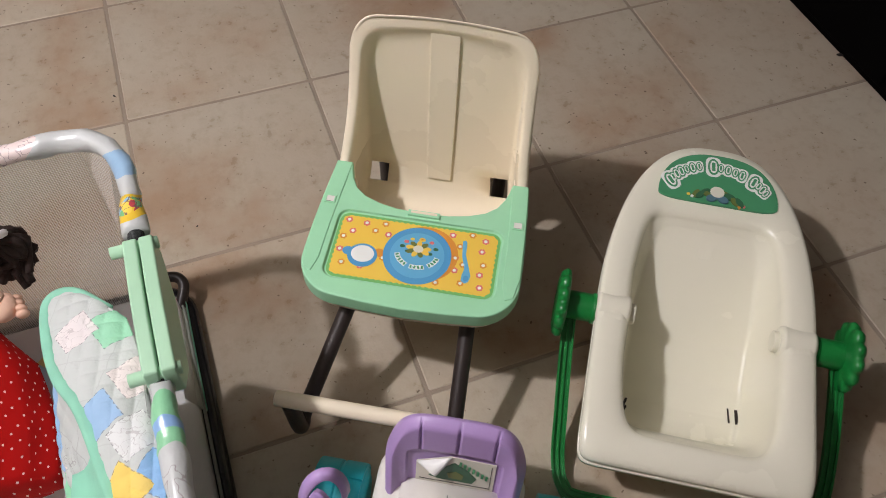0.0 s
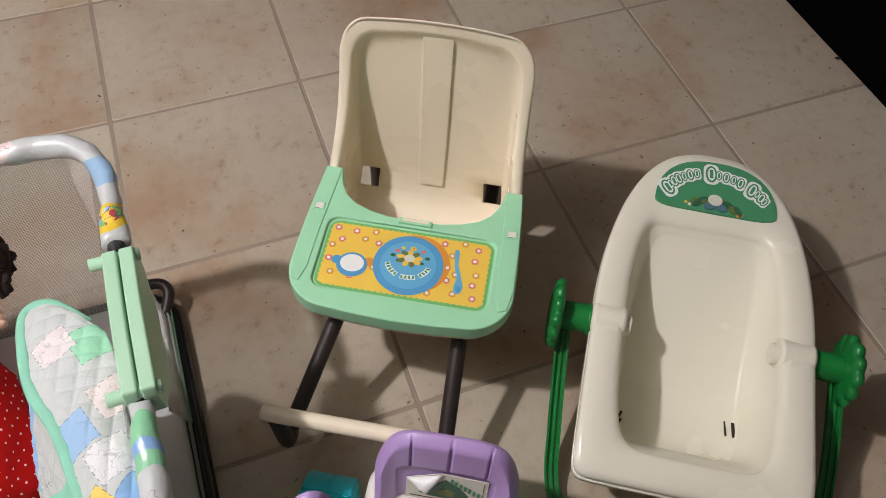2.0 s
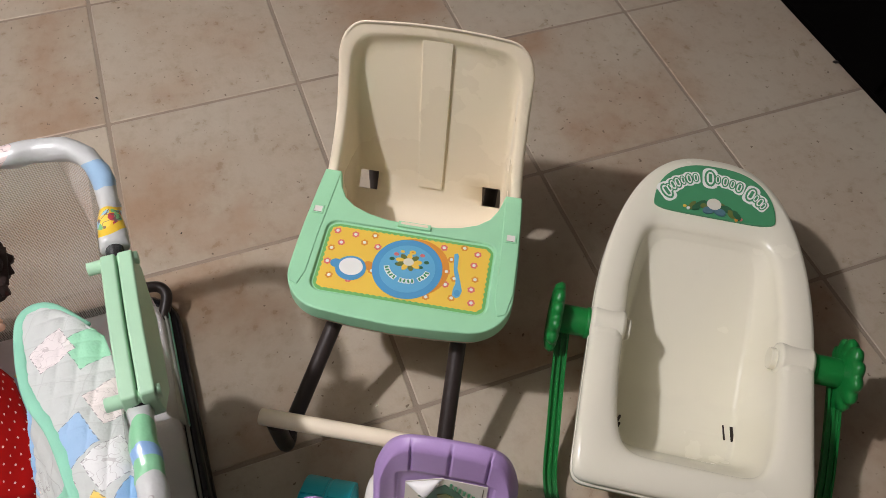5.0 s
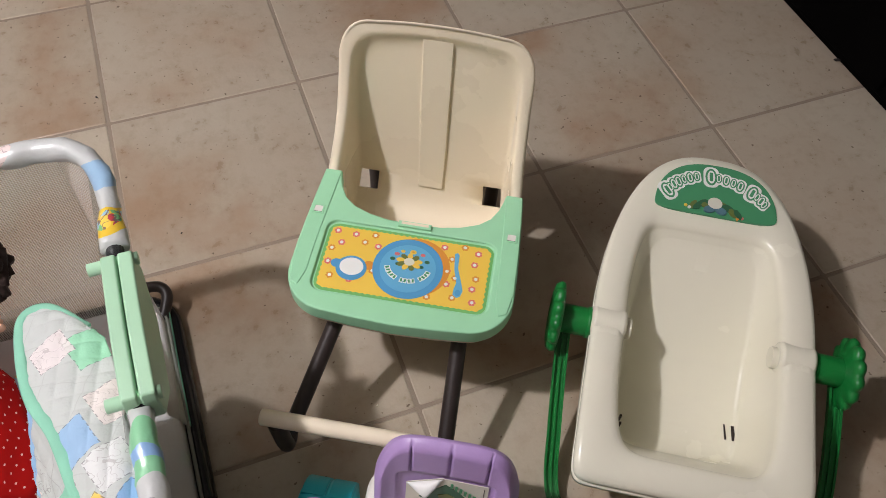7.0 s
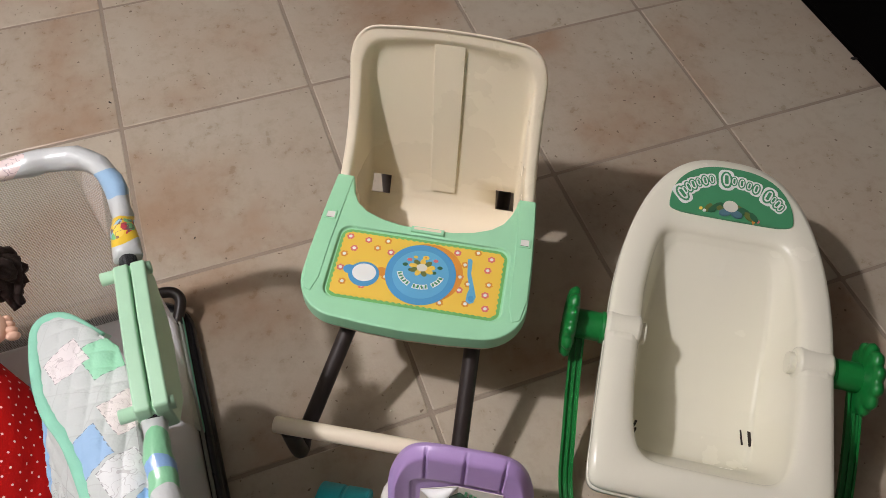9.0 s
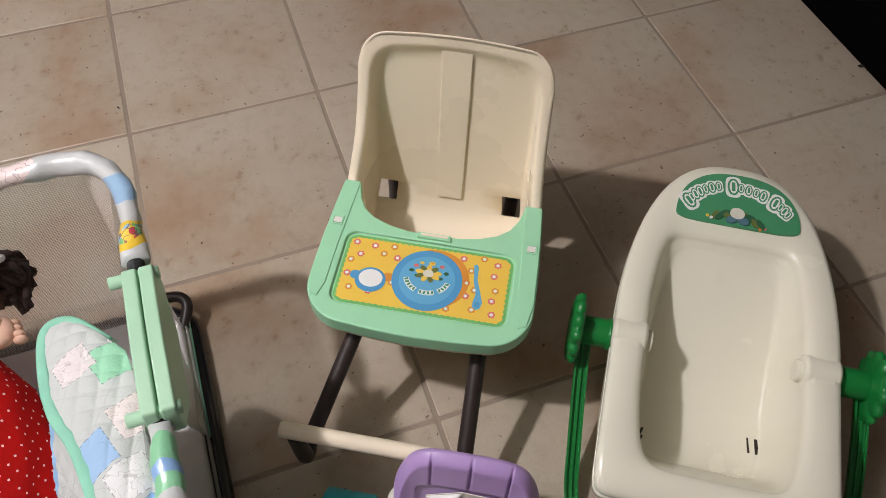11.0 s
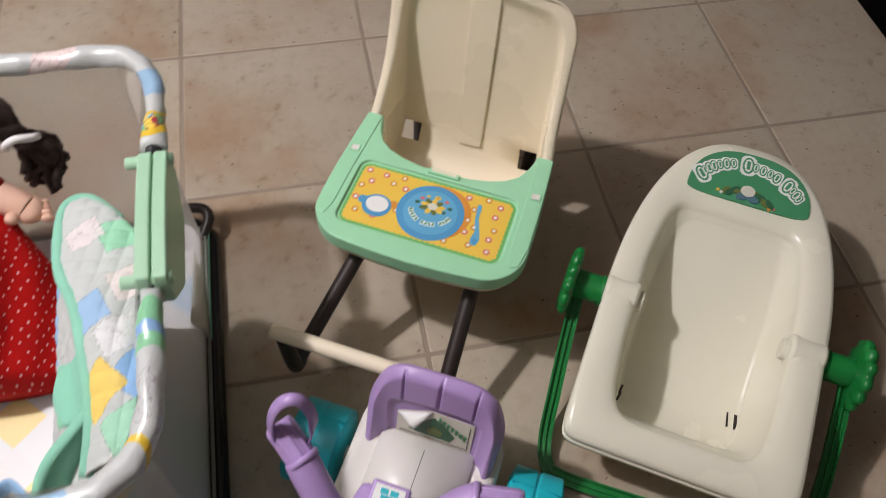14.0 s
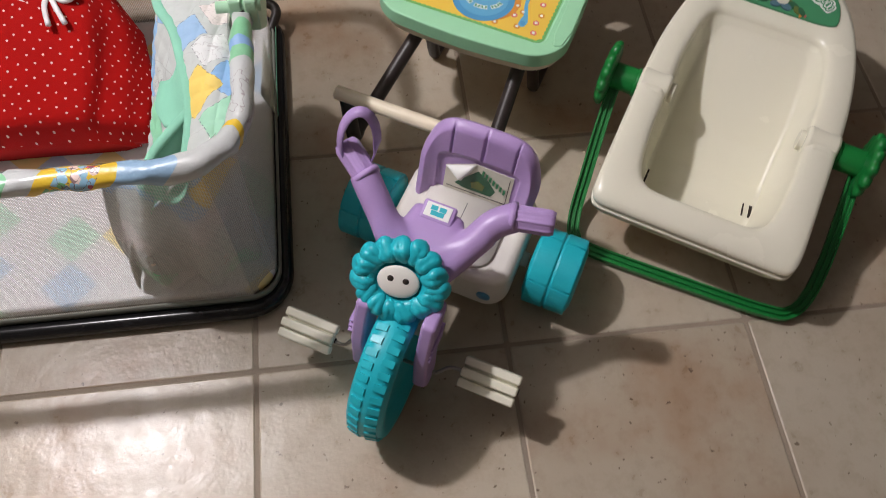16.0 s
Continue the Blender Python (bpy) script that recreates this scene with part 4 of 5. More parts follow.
    # carrying handle: ribbed band folded down to the floor in front
    path = [(-0.203, yh, 0.146), (-0.197, -0.035, 0.105), (-0.188, -0.11, 0.058), (-0.180, -0.170, 0.024), (-0.166, -0.207, 0.0150), (-0.135, -0.221, 0.0145), (0.02, -0.214, 0.0145),
            (0.168, -0.203, 0.0145), (0.206, -0.187, 0.0150), (0.223, -0.152, 0.024), (0.225, -0.10, 0.058), (0.218, -0.035, 0.105), (0.211, yh, 0.146)]
    prof = [(-0.013, -0.007), (-0.013, 0.007), (-0.009, 0.007), (-0.009, 0.0), (-0.002, 0.0), (-0.002, 0.005), (0.002, 0.005), (0.002, 0.0), (0.009, 0.0), (0.009, 0.007), (0.013, 0.007), (0.013, -0.007)]
    hd = sweep(bmesh.new(), smooth_path(path, 8), [(y * 0.85, x * 0.80) for x, y in prof], up=(1, 0, 0.0))
    bevelled(part("carrying_handle", hd, GREEN, ca, "green ribbed plastic handle", smooth=False), 0.001)
    return ca


carrier()


# ---- tricycle ----
def trike():
    tk = thing("doll_tricycle", pose(0.030, 0.185, 0, 0, 0, -5.5), "lilac, white and turquoise plastic doll tricycle parked on the tiles", "doll tricycle")
    # front wheel, turned a little
    steer = Matrix.Translation((0.002, -0.008, 0.1165)) @ Matrix.Rotation(radians(1), 4, "Z")
    R, W = 0.114, 0.026
    bm = bmesh.new()
    prof = [(-0.009, 0.030), (-0.010, 0.055), (-0.014, 0.076), (-W, 0.093), (-W, 0.105), (-0.013, R - 0.0015), (-0.005, R), (0.005, R), (0.013, R - 0.0015), (W, 0.105), (W, 0.093), (0.014, 0.076), (0.010, 0.055), (0.009, 0.030)]
    M = 96
    rg = [[bm.verts.new((x, r * math.cos(q), r * math.sin(q))) for q in (2 * math.pi * j / M for j in range(M))] for x, r in prof]
    for a, b in zip(rg, rg[1:]):
        for j in range(M):
            bm.faces.new((a[j], a[(j + 1) % M], b[(j + 1) % M], b[j]))
    bm.faces.new(rg[0])
    bm.faces.new(rg[-1])
    bmesh.ops.transform(bm, matrix=steer, verts=bm.verts[:])
    fw = part("front_wheel", bm, TEAL, tk, "turquoise plastic front wheel with tread blocks")
    tread = bmesh.new()
    for k in range(40):
        q = 2 * math.pi * k / 40
        for sx in (-1, 1):
            m = steer @ Matrix.Rotation(q + (0.06 if sx > 0 else 0), 4, "X") @ Matrix.Translation((sx * 0.0128, 0, R - 0.0014)) @ Matrix.Rotation(sx * 0.20, 4, "Y") @ Matrix.Diagonal((0.0165, 0.0098, 0.0040, 1))
            bmesh.ops.create_cube(tread, size=1, matrix=m)
    part("tread", tread, TEAL, fw, smooth=False)
    # cranks and pedals
    part("crank", tube([(-0.110, -0.004, 0.084), (-0.082, -0.004, 0.085), (-0.070, 0.004, 0.098), (-0.050, 0.0, 0.112), (0.050, 0.0, 0.112), (0.064, 0.004, 0.104), (0.080, 0.018, 0.106), (0.112, 0.020, 0.107)], 0.0028, 8, 4), METAL, tk, "thin bent steel crank")
    for s, cx, cy, cz, tilt in ((-1, -0.140, -0.004, 0.086, 26), (1, 0.139, 0.020, 0.108, 30)):
        at = Matrix.Translation((cx, cy, cz)) @ Matrix.Rotation(radians(tilt), 4, "X") @ Matrix.Rotation(radians(-2), 4, "Y")
        pd = bmesh.new()
        for dy, dz in ((-0.0165, 0.0), (0.0, 0.004), (0.0165, 0.0)):
            block((0, dy, dz), (0.086, 0.0135, 0.016), pd)
        block((0, 0, -0.005), (0.080, 0.040, 0.010), pd)
        for dx in (-0.022, 0.022):
            block((dx, -0.006, -0.016), (0.010, 0.022, 0.018), pd)
        bmesh.ops.transform(pd, matrix=at, verts=pd.verts[:])
        po = part("pedal", pd, IVORY, tk, "white ribbed plastic pedal", smooth=False)
        bevelled(po, 0.0035, 3)
        # dark studs stand in for the shade inside the crank holes
        for e in (-1, 1):
            part("crank_hole_shade", rod(at @ Vector((e * 0.0405, 0, -0.002)), at @ Vector((e * 0.0442, 0, -0.002)), 0.0042, 10), HOLE_SHADE_INK, po)
    # fork with mudguard
    for s in (-1, 1):
        fk = slab([(-0.022, 0.0), (-0.012, -0.022), (0.014, -0.022), (0.024, 0.0), (0.034, 0.09), (0.062, 0.128), (0.012, 0.132), (-0.016, 0.07)], 0, 0.021)
        bmesh.ops.transform(fk, matrix=steer @ Matrix.Translation((s * 0.046 - 0.0105, 0, 0)) @ Matrix(((0, 0, 1, 0), (1, 0, 0, 0), (0, 1, 0, 0), (0, 0, 0, 1))), verts=fk.verts[:])
        fo = bevelled(part("fork_blade", fk, LILAC, tk), 0.006, 3)
        rib = bmesh.new()
        for k in range(3):
            block((s * 0.0545, 0.006 + 0.004 * k, 0.192 + 0.008 * k), (0.012, 0.046, 0.005), rib)
        part("rib", rib, LILAC, fo, smooth=False)
    # steering head and handlebar
    bar = tube([(-0.106, 0.149, 0.320), (-0.085, 0.132, 0.303), (-0.052, 0.110, 0.276), (0, 0.098, 0.258), (0.050, 0.124, 0.270), (0.076, 0.158, 0.292), (0.102, 0.177, 0.301)], 0.0205, 18, 8)
    tube([(-0.074, 0.124, 0.294), (-0.032, 0.084, 0.257), (0, 0.050, 0.222)], 0.020, 14, 5, bm=bar)
    tube([(0.070, 0.145, 0.285), (0.036, 0.094, 0.254), (0, 0.050, 0.222)], 0.020, 14, 5, bm=bar)
    sweep(bar, smooth_path([(0, 0.040, 0.205), (0, 0.075, 0.243), (0, 0.115, 0.262), (0, 0.160, 0.266)], 5), [(x, y) for x, y in round_rect(-0.046, -0.022, 0.046, 0.022, 0.018, 4)], up=(0, 0, 1), scale=lambda t: 0.8 + 0.2 * math.sin(math.pi * t))
    hb_ob = part("handlebar", bar, LILAC, tk, "lilac moulded handlebar and steering head")
    rm = hb_ob.modifiers.new("moulded", "REMESH")
    rm.mode, rm.voxel_size, rm.use_smooth_shade = "VOXEL", 0.0032, True
    sm = hb_ob.modifiers.new("soft", "SMOOTH")
    sm.factor, sm.iterations = 0.5, 9
    for s, ex, ey, ez in ((-1, -0.143, 0.172, 0.336), (1, 0.151, 0.184, 0.305)):
        sx, sy, sz = (-0.102 if s < 0 else 0.097), 0.147 if s < 0 else 0.174, 0.318 if s < 0 else 0.301
        A, B = Vector((sx, sy, sz)), Vector((ex, ey, ez))
        axis = (B - A).normalized()
        ribs = [((0.0165 + 0.0017 * max(0, math.sin(9 * q))) * math.cos(q), (0.0165 + 0.0017 * max(0, math.sin(9 * q))) * math.sin(q)) for q in (2 * math.pi * k / 90 for k in range(90))]
        gp = sweep(bmesh.new(), [A.lerp(B, k / 8) for k in range(9)], ribs, scale=lambda t: 1 - 0.16 * fixed((t - 0.85) / 0.15, 0, 1) ** 2)
        go = part("grip", gp, LILAC, tk, "ribbed lilac grip")
        part("collar", rod(Vector((sx, sy, sz)) - axis * 0.004, Vector((sx, sy, sz)) + axis * 0.004, 0.0205, 18), LILAC, go)
    # strap looped on one grip
    st = []
    c = Vector((-0.124, 0.162, 0.334))
    for k in range(25):
        q = 2 * math.pi * k / 24
        st.append(c + Vector((0.004 + 0.022 * math.cos(q), 0.010 * math.cos(q) + 0.006 + 0.012 * math.sin(q), 0.020 + 0.050 * math.sin(q))))
    part("strap", sweep(bmesh.new(), st[:-1], [(-0.0012, -0.007), (0.0012, -0.007), (0.0012, 0.007), (-0.0012, 0.007)], closed=True, up=(0.3, 1, 0)), LILAC, tk, "thin lilac plastic strap loop")
    # label plate on the head
    pl = bevelled(part("label_plate", block((0.001, 0.150, 0.2835), (0.047, 0.029, 0.012), rot=Matrix.Rotation(radians(14), 4, "X")), LILAC, tk, smooth=False), 0.004, 3)
    part("sticker", block((0.001, 0.149, 0.2900), (0.036, 0.020, 0.0012), rot=Matrix.Rotation(radians(14), 4, "X")), PRINT_WHITE, pl, smooth=False)
    for dx, dy in ((-0.006, 0.003), (0.006, 0.003), (-0.004, -0.004), (0.005, -0.004)):
        part("sticker_shape", block((0.001 + dx, 0.149 + dy, 0.2907 + 0.24 * dy), (0.0095, 0.0065, 0.0010), rot=Matrix.Rotation(radians(14), 4, "X")), TEAL, pl, smooth=False)
    # flower headlight: ruffled rings of petals
    face = Matrix.Translation((-0.010, 0.046, 0.268)) @ Matrix.Rotation(radians(8), 4, "Z") @ Matrix.Rotation(radians(48), 4, "X")
    fl = bmesh.new()
    M, rgs = 64, []
    for r, z in ((0.026, -0.004), (0.027, 0.004), (0.034, 0.010), (0.048, 0.007), (0.055, -0.004), (0.042, -0.013), (0.020, -0.015)):
        rgs.append([fl.verts.new(face @ Vector((r * 1.14 * math.cos(2 * math.pi * j / M), r * math.sin(2 * math.pi * j / M), z))) for j in range(M)])
    for a, b in zip(rgs, rgs[1:]):
        for j in range(M):
            fl.faces.new((a[j], a[(j + 1) % M], b[(j + 1) % M], b[j]))
    fl.faces.new(rgs[0])
    fl.faces.new(rgs[-1])
    flw = part("flower_headlight", fl, TEAL, tk, "turquoise ruffled flower headlight")
    petals = []
    for v in range(3):
        pb = bmesh.new()
        bmesh.ops.create_uvsphere(pb, u_segments=16, v_segments=10, radius=1)
        for q in pb.verts:
            x, y, z = q.co
            crease = 1 - 0.30 * math.exp(-((y - 0.15 * v + 0.15) / 0.16) ** 2) * max(0, z)
            flare = 0.78 + 0.34 * (x + 1) / 2
            q.co = Vector((0.0190 * x, 0.0150 * y * flare + 0.0018 * math.sin(2.4 * x + v), 0.0105 * z * crease - 0.004 * x * x + 0.0016 * math.sin(4 * x + 2 * v)))
        po = part("petal", pb, TEAL)
        petals.append(po.data)
        bpy.data.objects.remove(po)
    prnd = random.Random(8)
    for k in range(15):
        q = 2 * math.pi * k / 15 + prnd.uniform(-0.05, 0.05)
        r = 0.0440 + prnd.uniform(-0.002, 0.002)
        po = new("petal", petals[k % 3])
        po.parent = flw
        po.matrix_local = face @ Matrix.Translation((r * 1.13 * math.cos(q), r * math.sin(q), 0.004 + prnd.uniform(-0.0015, 0.0015))) @ Matrix.Rotation(q + prnd.uniform(-0.25, 0.25), 4, "Z") @ Matrix.Rotation(radians(14), 4, "Y")
    fd = bmesh.new()
    bmesh.ops.create_uvsphere(fd, u_segments=24, v_segments=12, radius=1, matrix=face @ Matrix.Translation((0, 0, 0.006)) @ Matrix.Diagonal((0.0285, 0.0225, 0.005, 1)))
    part("disc", fd, WHITE, flw, "plain white disc")
    for dx in (-0.010, 0.010):
        dd = bmesh.new()
        bmesh.ops.create_uvsphere(dd, u_segments=10, v_segments=6, radius=1, matrix=face @ Matrix.Translation((dx, 0.004, 0.0100)) @ Matrix.Diagonal((0.0048, 0.0046, 0.0016, 1)))
        part("dark_spot", dd, HOLE_SHADE_INK, flw)
    # white body
    bd = slab(round_rect(-0.098, 0.150, 0.112, 0.330, 0.035, 6), 0.050, 0.135)
    bo = bevelled(part("body", bd, WHITE, tk, "white plastic body"), 0.016, 4, 50)
    part("seat_pan", slab(round_rect(-0.060, 0.165, 0.075, 0.300, 0.03, 5), 0.133, 0.141), WHITE, bo)
    bevelled(part("front_beam", block((0.004, 0.105, 0.135), (0.060, 0.13, 0.06)), WHITE, bo), 0.014, 3)
    part("seam", block((0.006, 0.215, 0.1405), (0.0012, 0.10, 0.0012)), METAL, bo, smooth=False)
    emb = bmesh.new()
    rod((0.080, 0.1505, 0.090), (0.080, 0.1485, 0.090), 0.011, 16, emb)
    part("emblem", emb, PRINT_BLUE, bo, "small round blue emblem")
    # seat back: a thick wrap-round rim with a recessed, grooved panel
    K, J = 150, 40

    def back_at(t, f, d):
        """Point on the back: t across (-1..1), f up (0..1), d towards the seat."""
        u = math.sin(t * 1.15) / math.sin(1.15)
        x = 0.010 + 0.094 * u * (0.95 + 0.05 * f)
        top_z = 0.262 - 0.078 * abs(t) ** 4.2 + 0.004 * (1 - t * t)
        y = 0.286 + 0.036 * f - 0.034 * abs(t) ** 5
        return Vector((x - 0.5 * d * u * abs(t), y - d, lerp(0.122, top_z, f)))

    def front(t, f):
        panel = fixed((0.66 - abs(t)) / 0.04, 0, 1) * fixed((0.64 - f) / 0.025, 0, 1)
        d = 0.013 - 0.0045 * panel
        for g in (-0.44, 0.02, 0.48):
            d -= 0.0060 * math.exp(-((t - g) / 0.014) ** 2) * fixed((f - 0.63) / 0.02, 0, 1)
        edge = min(1 - abs(t), (1 - f) * 1.2)
        return d * fixed(edge / 0.07, 0, 1) ** 0.45

    sb = bmesh.new()
    fr = [[sb.verts.new(back_at(-1 + 2 * i / K, j / J, front(-1 + 2 * i / K, j / J))) for j in range(J + 1)] for i in range(K + 1)]
    rr = [[sb.verts.new(back_at(-1 + 2 * i / K, j / J, -0.010 * fixed(min(1 - abs(-1 + 2 * i / K), 1.2 * (1 - j / J)) / 0.08, 0, 1) ** 0.5 - 0.0005)) for j in range(J + 1)] for i in range(K + 1)]
    for i in range(K):
        for j in range(J):
            sb.faces.new((fr[i][j], fr[i + 1][j], fr[i + 1][j + 1], fr[i][j + 1]))
            sb.faces.new((rr[i][j], rr[i][j + 1], rr[i + 1][j + 1], rr[i + 1][j]))
    for i in range(K):
        sb.faces.new((fr[i][J], fr[i + 1][J], rr[i + 1][J], rr[i][J]))
        sb.faces.new((fr[i][0], rr[i][0], rr[i + 1][0], fr[i + 1][0]))
    for j in range(J):
        sb.faces.new((fr[0][j], fr[0][j + 1], rr[0][j + 1], rr[0][j]))
        sb.faces.new((fr[K][j], rr[K][j], rr[K][j + 1], fr[K][j + 1]))
    back = part("seat_back", sb, LILAC, tk, "lilac seat back with upright grooves")
    # peeling sticker on the seat back
    def on_back(x, h, lift):
        flat_at = back_at(0, h, 0.0098 + lift)
        return Vector((flat_at.x + x, flat_at.y, flat_at.z))

    def flat_on_back(pts, lift, mat, name, parent, label=""):
        b = bmesh.new()
        lo = [b.verts.new(on_back(x, h, lift - 0.001)) for x, h in pts]
        hi = [b.verts.new(on_back(x, h, lift)) for x, h in pts]
        b.faces.new(hi)
        b.faces.new(lo[::-1])
        for i in range(len(lo)):
            b.faces.new((lo[i], lo[(i + 1) % len(lo)], hi[(i + 1) % len(lo)], hi[i]))
        return part(name, b, mat, parent, label, smooth=False)

    so = flat_on_back([(-0.052, 0.14), (0.056, 0.14), (0.056, 0.56), (-0.006, 0.58), (-0.052, 0.44)], 0.0012, STICKER, "sticker", back, "worn paper sticker, peeling at one corner")
    for pts in ([(-0.047, 0.178), (0.051, 0.178), (0.051, 0.183), (-0.047, 0.183)], [(0.0502, 0.183), (0.051, 0.183), (0.051, 0.52), (0.0502, 0.52)]):
        flat_on_back(pts, 0.0018, HOLE_SHADE_INK, "sticker_line", so)
    flat_on_back([(-0.034, 0.25), (-0.020, 0.22), (0.026, 0.22), (0.032, 0.30), (0.020, 0.40), (0.000, 0.50), (-0.014, 0.40)], 0.0020, BADGE_DARK, "sticker_print", so)
    flat_on_back([(-0.006, 0.26), (0.012, 0.26), (0.014, 0.33), (0.003, 0.37), (-0.009, 0.33)], 0.0026, LEAF_OLIVE, "sticker_print", so)
    for k in range(7):
        x, h = 0.006 + 0.0062 * k, 0.525 - 0.026 * k
        flat_on_back([(x, h - 0.055), (x + 0.0034, h - 0.060), (x + 0.0042, h), (x + 0.0006, h + 0.006)], 0.0026 + 0.0002 * (k % 2), BADGE, "sticker_stroke", so)
    curl = bmesh.new()
    c0, c1, c2 = on_back(-0.052, 0.44, 0.002), on_back(-0.004, 0.58, 0.002), on_back(-0.022, 0.36, 0.012)
    rows = []
    for i in range(7):
        f = i / 6
        p = c0.lerp(c1, f)
        q = p.lerp(c2, 0.9 * math.sin(math.pi * (0.18 + 0.64 * f)))
        rows.append([curl.verts.new(p.lerp(q, g) + Vector((0, -0.010 * math.sin(math.pi * g) * math.sin(math.pi * f), 0))) for g in (0, 0.25, 0.5, 0.75, 1)])
    for a, b in zip(rows, rows[1:]):
        for j in range(4):
            curl.faces.new((a[j], a[j + 1], b[j + 1], b[j]))
    thick(part("peeled_corner", curl, PRINT_WHITE, so, "white back of the peeled sticker corner"), 0.0006)
    # rear wheels
    for s in (-1, 1):
        wb = bmesh.new()
        prof = [(-0.041, 0.022), (-0.040, 0.046), (-0.036, 0.057), (-0.024, 0.062), (-0.0030, 0.0625), (-0.0020, 0.0610), (0.0020, 0.0610), (0.0030, 0.0625), (0.024, 0.062), (0.036, 0.057), (0.040, 0.046), (0.041, 0.022)]
        rg = [[wb.verts.new((s * 0.160 + 0.008 + x, 0.250 + r * math.cos(q), 0.0625 + r * math.sin(q))) for q in (2 * math.pi * j / 48 for j in range(48))] for x, r in prof]
        for a, b in zip(rg, rg[1:]):
            for j in range(48):
                wb.faces.new((a[j], a[(j + 1) % 48], b[(j + 1) % 48], b[j]))
        wb.faces.new(rg[0])
        wb.faces.new(rg[-1])
        wo = part("rear_wheel", wb, TEAL, tk, "wide turquoise plastic rear wheel")
        lug = bmesh.new()
        for k in range(5):
            for x0, x1 in ((-0.035, -0.0018), (0.0018, 0.035)):
                arcs = [2 * math.pi * (k + 0.03 + 0.94 * q / 12) / 5 for q in range(13)]
                quad = [[lug.verts.new((s * 0.160 + 0.008 + x, 0.250 + r * math.cos(q), 0.0625 + r * math.sin(q))) for x, r in ((x0, 0.058), (x0, 0.0625), (x0 + 0.002, 0.0634), (x1 - 0.002, 0.0634), (x1, 0.0625), (x1, 0.058))] for q in arcs]
                for a, b in zip(quad, quad[1:]):
                    for c in range(6):
                        lug.faces.new((a[c], a[(c + 1) % 6], b[(c + 1) % 6], b[c]))
                lug.faces.new(quad[0])
                lug.faces.new(quad[-1])
        part("tread", lug, TEAL, wo, "smooth tread bands", smooth=False)
        part("axle_stub", rod((s * 0.10 + 0.006, 0.250, 0.0625), (s * 0.122, 0.250, 0.0625), 0.012, 12), WHITE, wo)
    return tk


trike()


# ---- playpen ----
PX0, PX1, PY0, PY1, PZ = -0.90, -0.060, 0.305, 0.920, 0.434
RY0 = PY0 - 0.018
PXR = PX1 + 0.008


def loop_rect(x0, y0, x1, y1, r, z, n=6):
    return [Vector((x, y, z)) for x, y in round_rect(x0, y0, x1, y1, r, n)]


def playpen():
    pen = thing("doll_playpen", GRID, "folding doll playpen with printed vinyl rails and net sides", "doll playpen")
    # rail under a printed sleeve, in two halves that meet at the hinge
    ym = (PY0 + PY1) / 2
    r = 0.085
    far = [(PXR, ym + 0.115, PZ)] + [(x, y, PZ + 0.004 * math.sin(9 * x)) for x, y in round_rect(PX0, RY0, PXR, PY1, r, 7) if y > PY1 - r - 0.001] + [(PX0, ym + 0.13, PZ)]
    near = [(PX0, ym - 0.13, PZ)] + [(x, y, PZ) for x, y in round_rect(PX0, RY0, PXR, PY1, r, 7) if y < RY0 + r + 0.001] + [(PXR, ym - 0.099, PZ)]
    for pts, print_mat in ((far, SLEEVE_FAR), (near[::-1], SLEEVE_NEAR)):
        path = []
        for a, b in zip(pts, pts[1:]):
            a, b = Vector(a), Vector(b)
            q = max(1, int((b - a).length / 0.012))
            path += [a.lerp(b, k / q) for k in range(q)]
        path.append(Vector(pts[-1]))
        bm = sweep(bmesh.new(), path, circle(0.0146, 16), uv=True, scale=lambda t: 1 + 0.05 * math.sin(61 * t) * math.sin(23 * t))
        for v in bm.verts:
            v.co += 0.0028 * noise.noise_vector(v.co * 70) + 0.0046 * noise.noise_vector(v.co * 28)
        part("rail_sleeve", bm, print_mat, pen, "pastel patchwork printed vinyl sleeve")
    for x in (PXR, PX0):
        part("rail_tube", rod((x, ym - 0.15, PZ), (x, ym + 0.15, PZ), 0.0105, 14), BLACK, pen)
    # hinge cover
    for x in (PXR,):
        for dx in (-0.0095, 0.0095):
            pl = slab([(ym - 0.098, 0.004), (ym - 0.093, 0.016), (ym - 0.02, 0.020), (ym + 0.02, 0.020), (ym + 0.093, 0.016), (ym + 0.098, 0.004), (ym + 0.098, -0.03), (ym + 0.05, -0.075), (ym - 0.05, -0.075), (ym - 0.098, -0.03)], -0.0085, 0.0085)
            bmesh.ops.transform(pl, matrix=Matrix.Translation((x + 0.004 + dx, 0, PZ + 0.006)) @ Matrix(((0, 0, 1, 0), (1, 0, 0, 0), (0, 1, 0, 0), (0, 0, 0, 1))), verts=pl.verts[:])
            hg = bevelled(part("hinge_plate", pl, PALE_MINT, pen, "mint-green plastic hinge plate", smooth=False), 0.003, 2)
        for y in (ym - 0.088, ym + 0.088):
            part("hinge_pin", rod((x - 0.030, y, PZ + 0.010), (x + 0.026, y, PZ + 0.010), 0.0078, 12), PALE_MINT, pen)
    # base tube on the floor
    base = sweep(bmesh.new(), loop_rect(PX0 - 0.004, PY0 - 0.006, PX1 - 0.003, PY1 + 0.012, 0.06, 0.0145, 8), circle(0.0145, 14), closed=True)
    part("base_tube", base, BLACK, pen, "glossy black tube base")
    # net sides
    def side_net(a, b, z0, z1, bulge):
        bm = bmesh.new()
        lay = bm.loops.layers.uv.verify()
        a, b = Vector(a), Vector(b)
        L = (b - a).length
        nx, nz = 24, 12
        nrm = (b - a).normalized().cross(Vector((0, 0, 1)))
        g = []
        for i in range(nx + 1):
            row = []
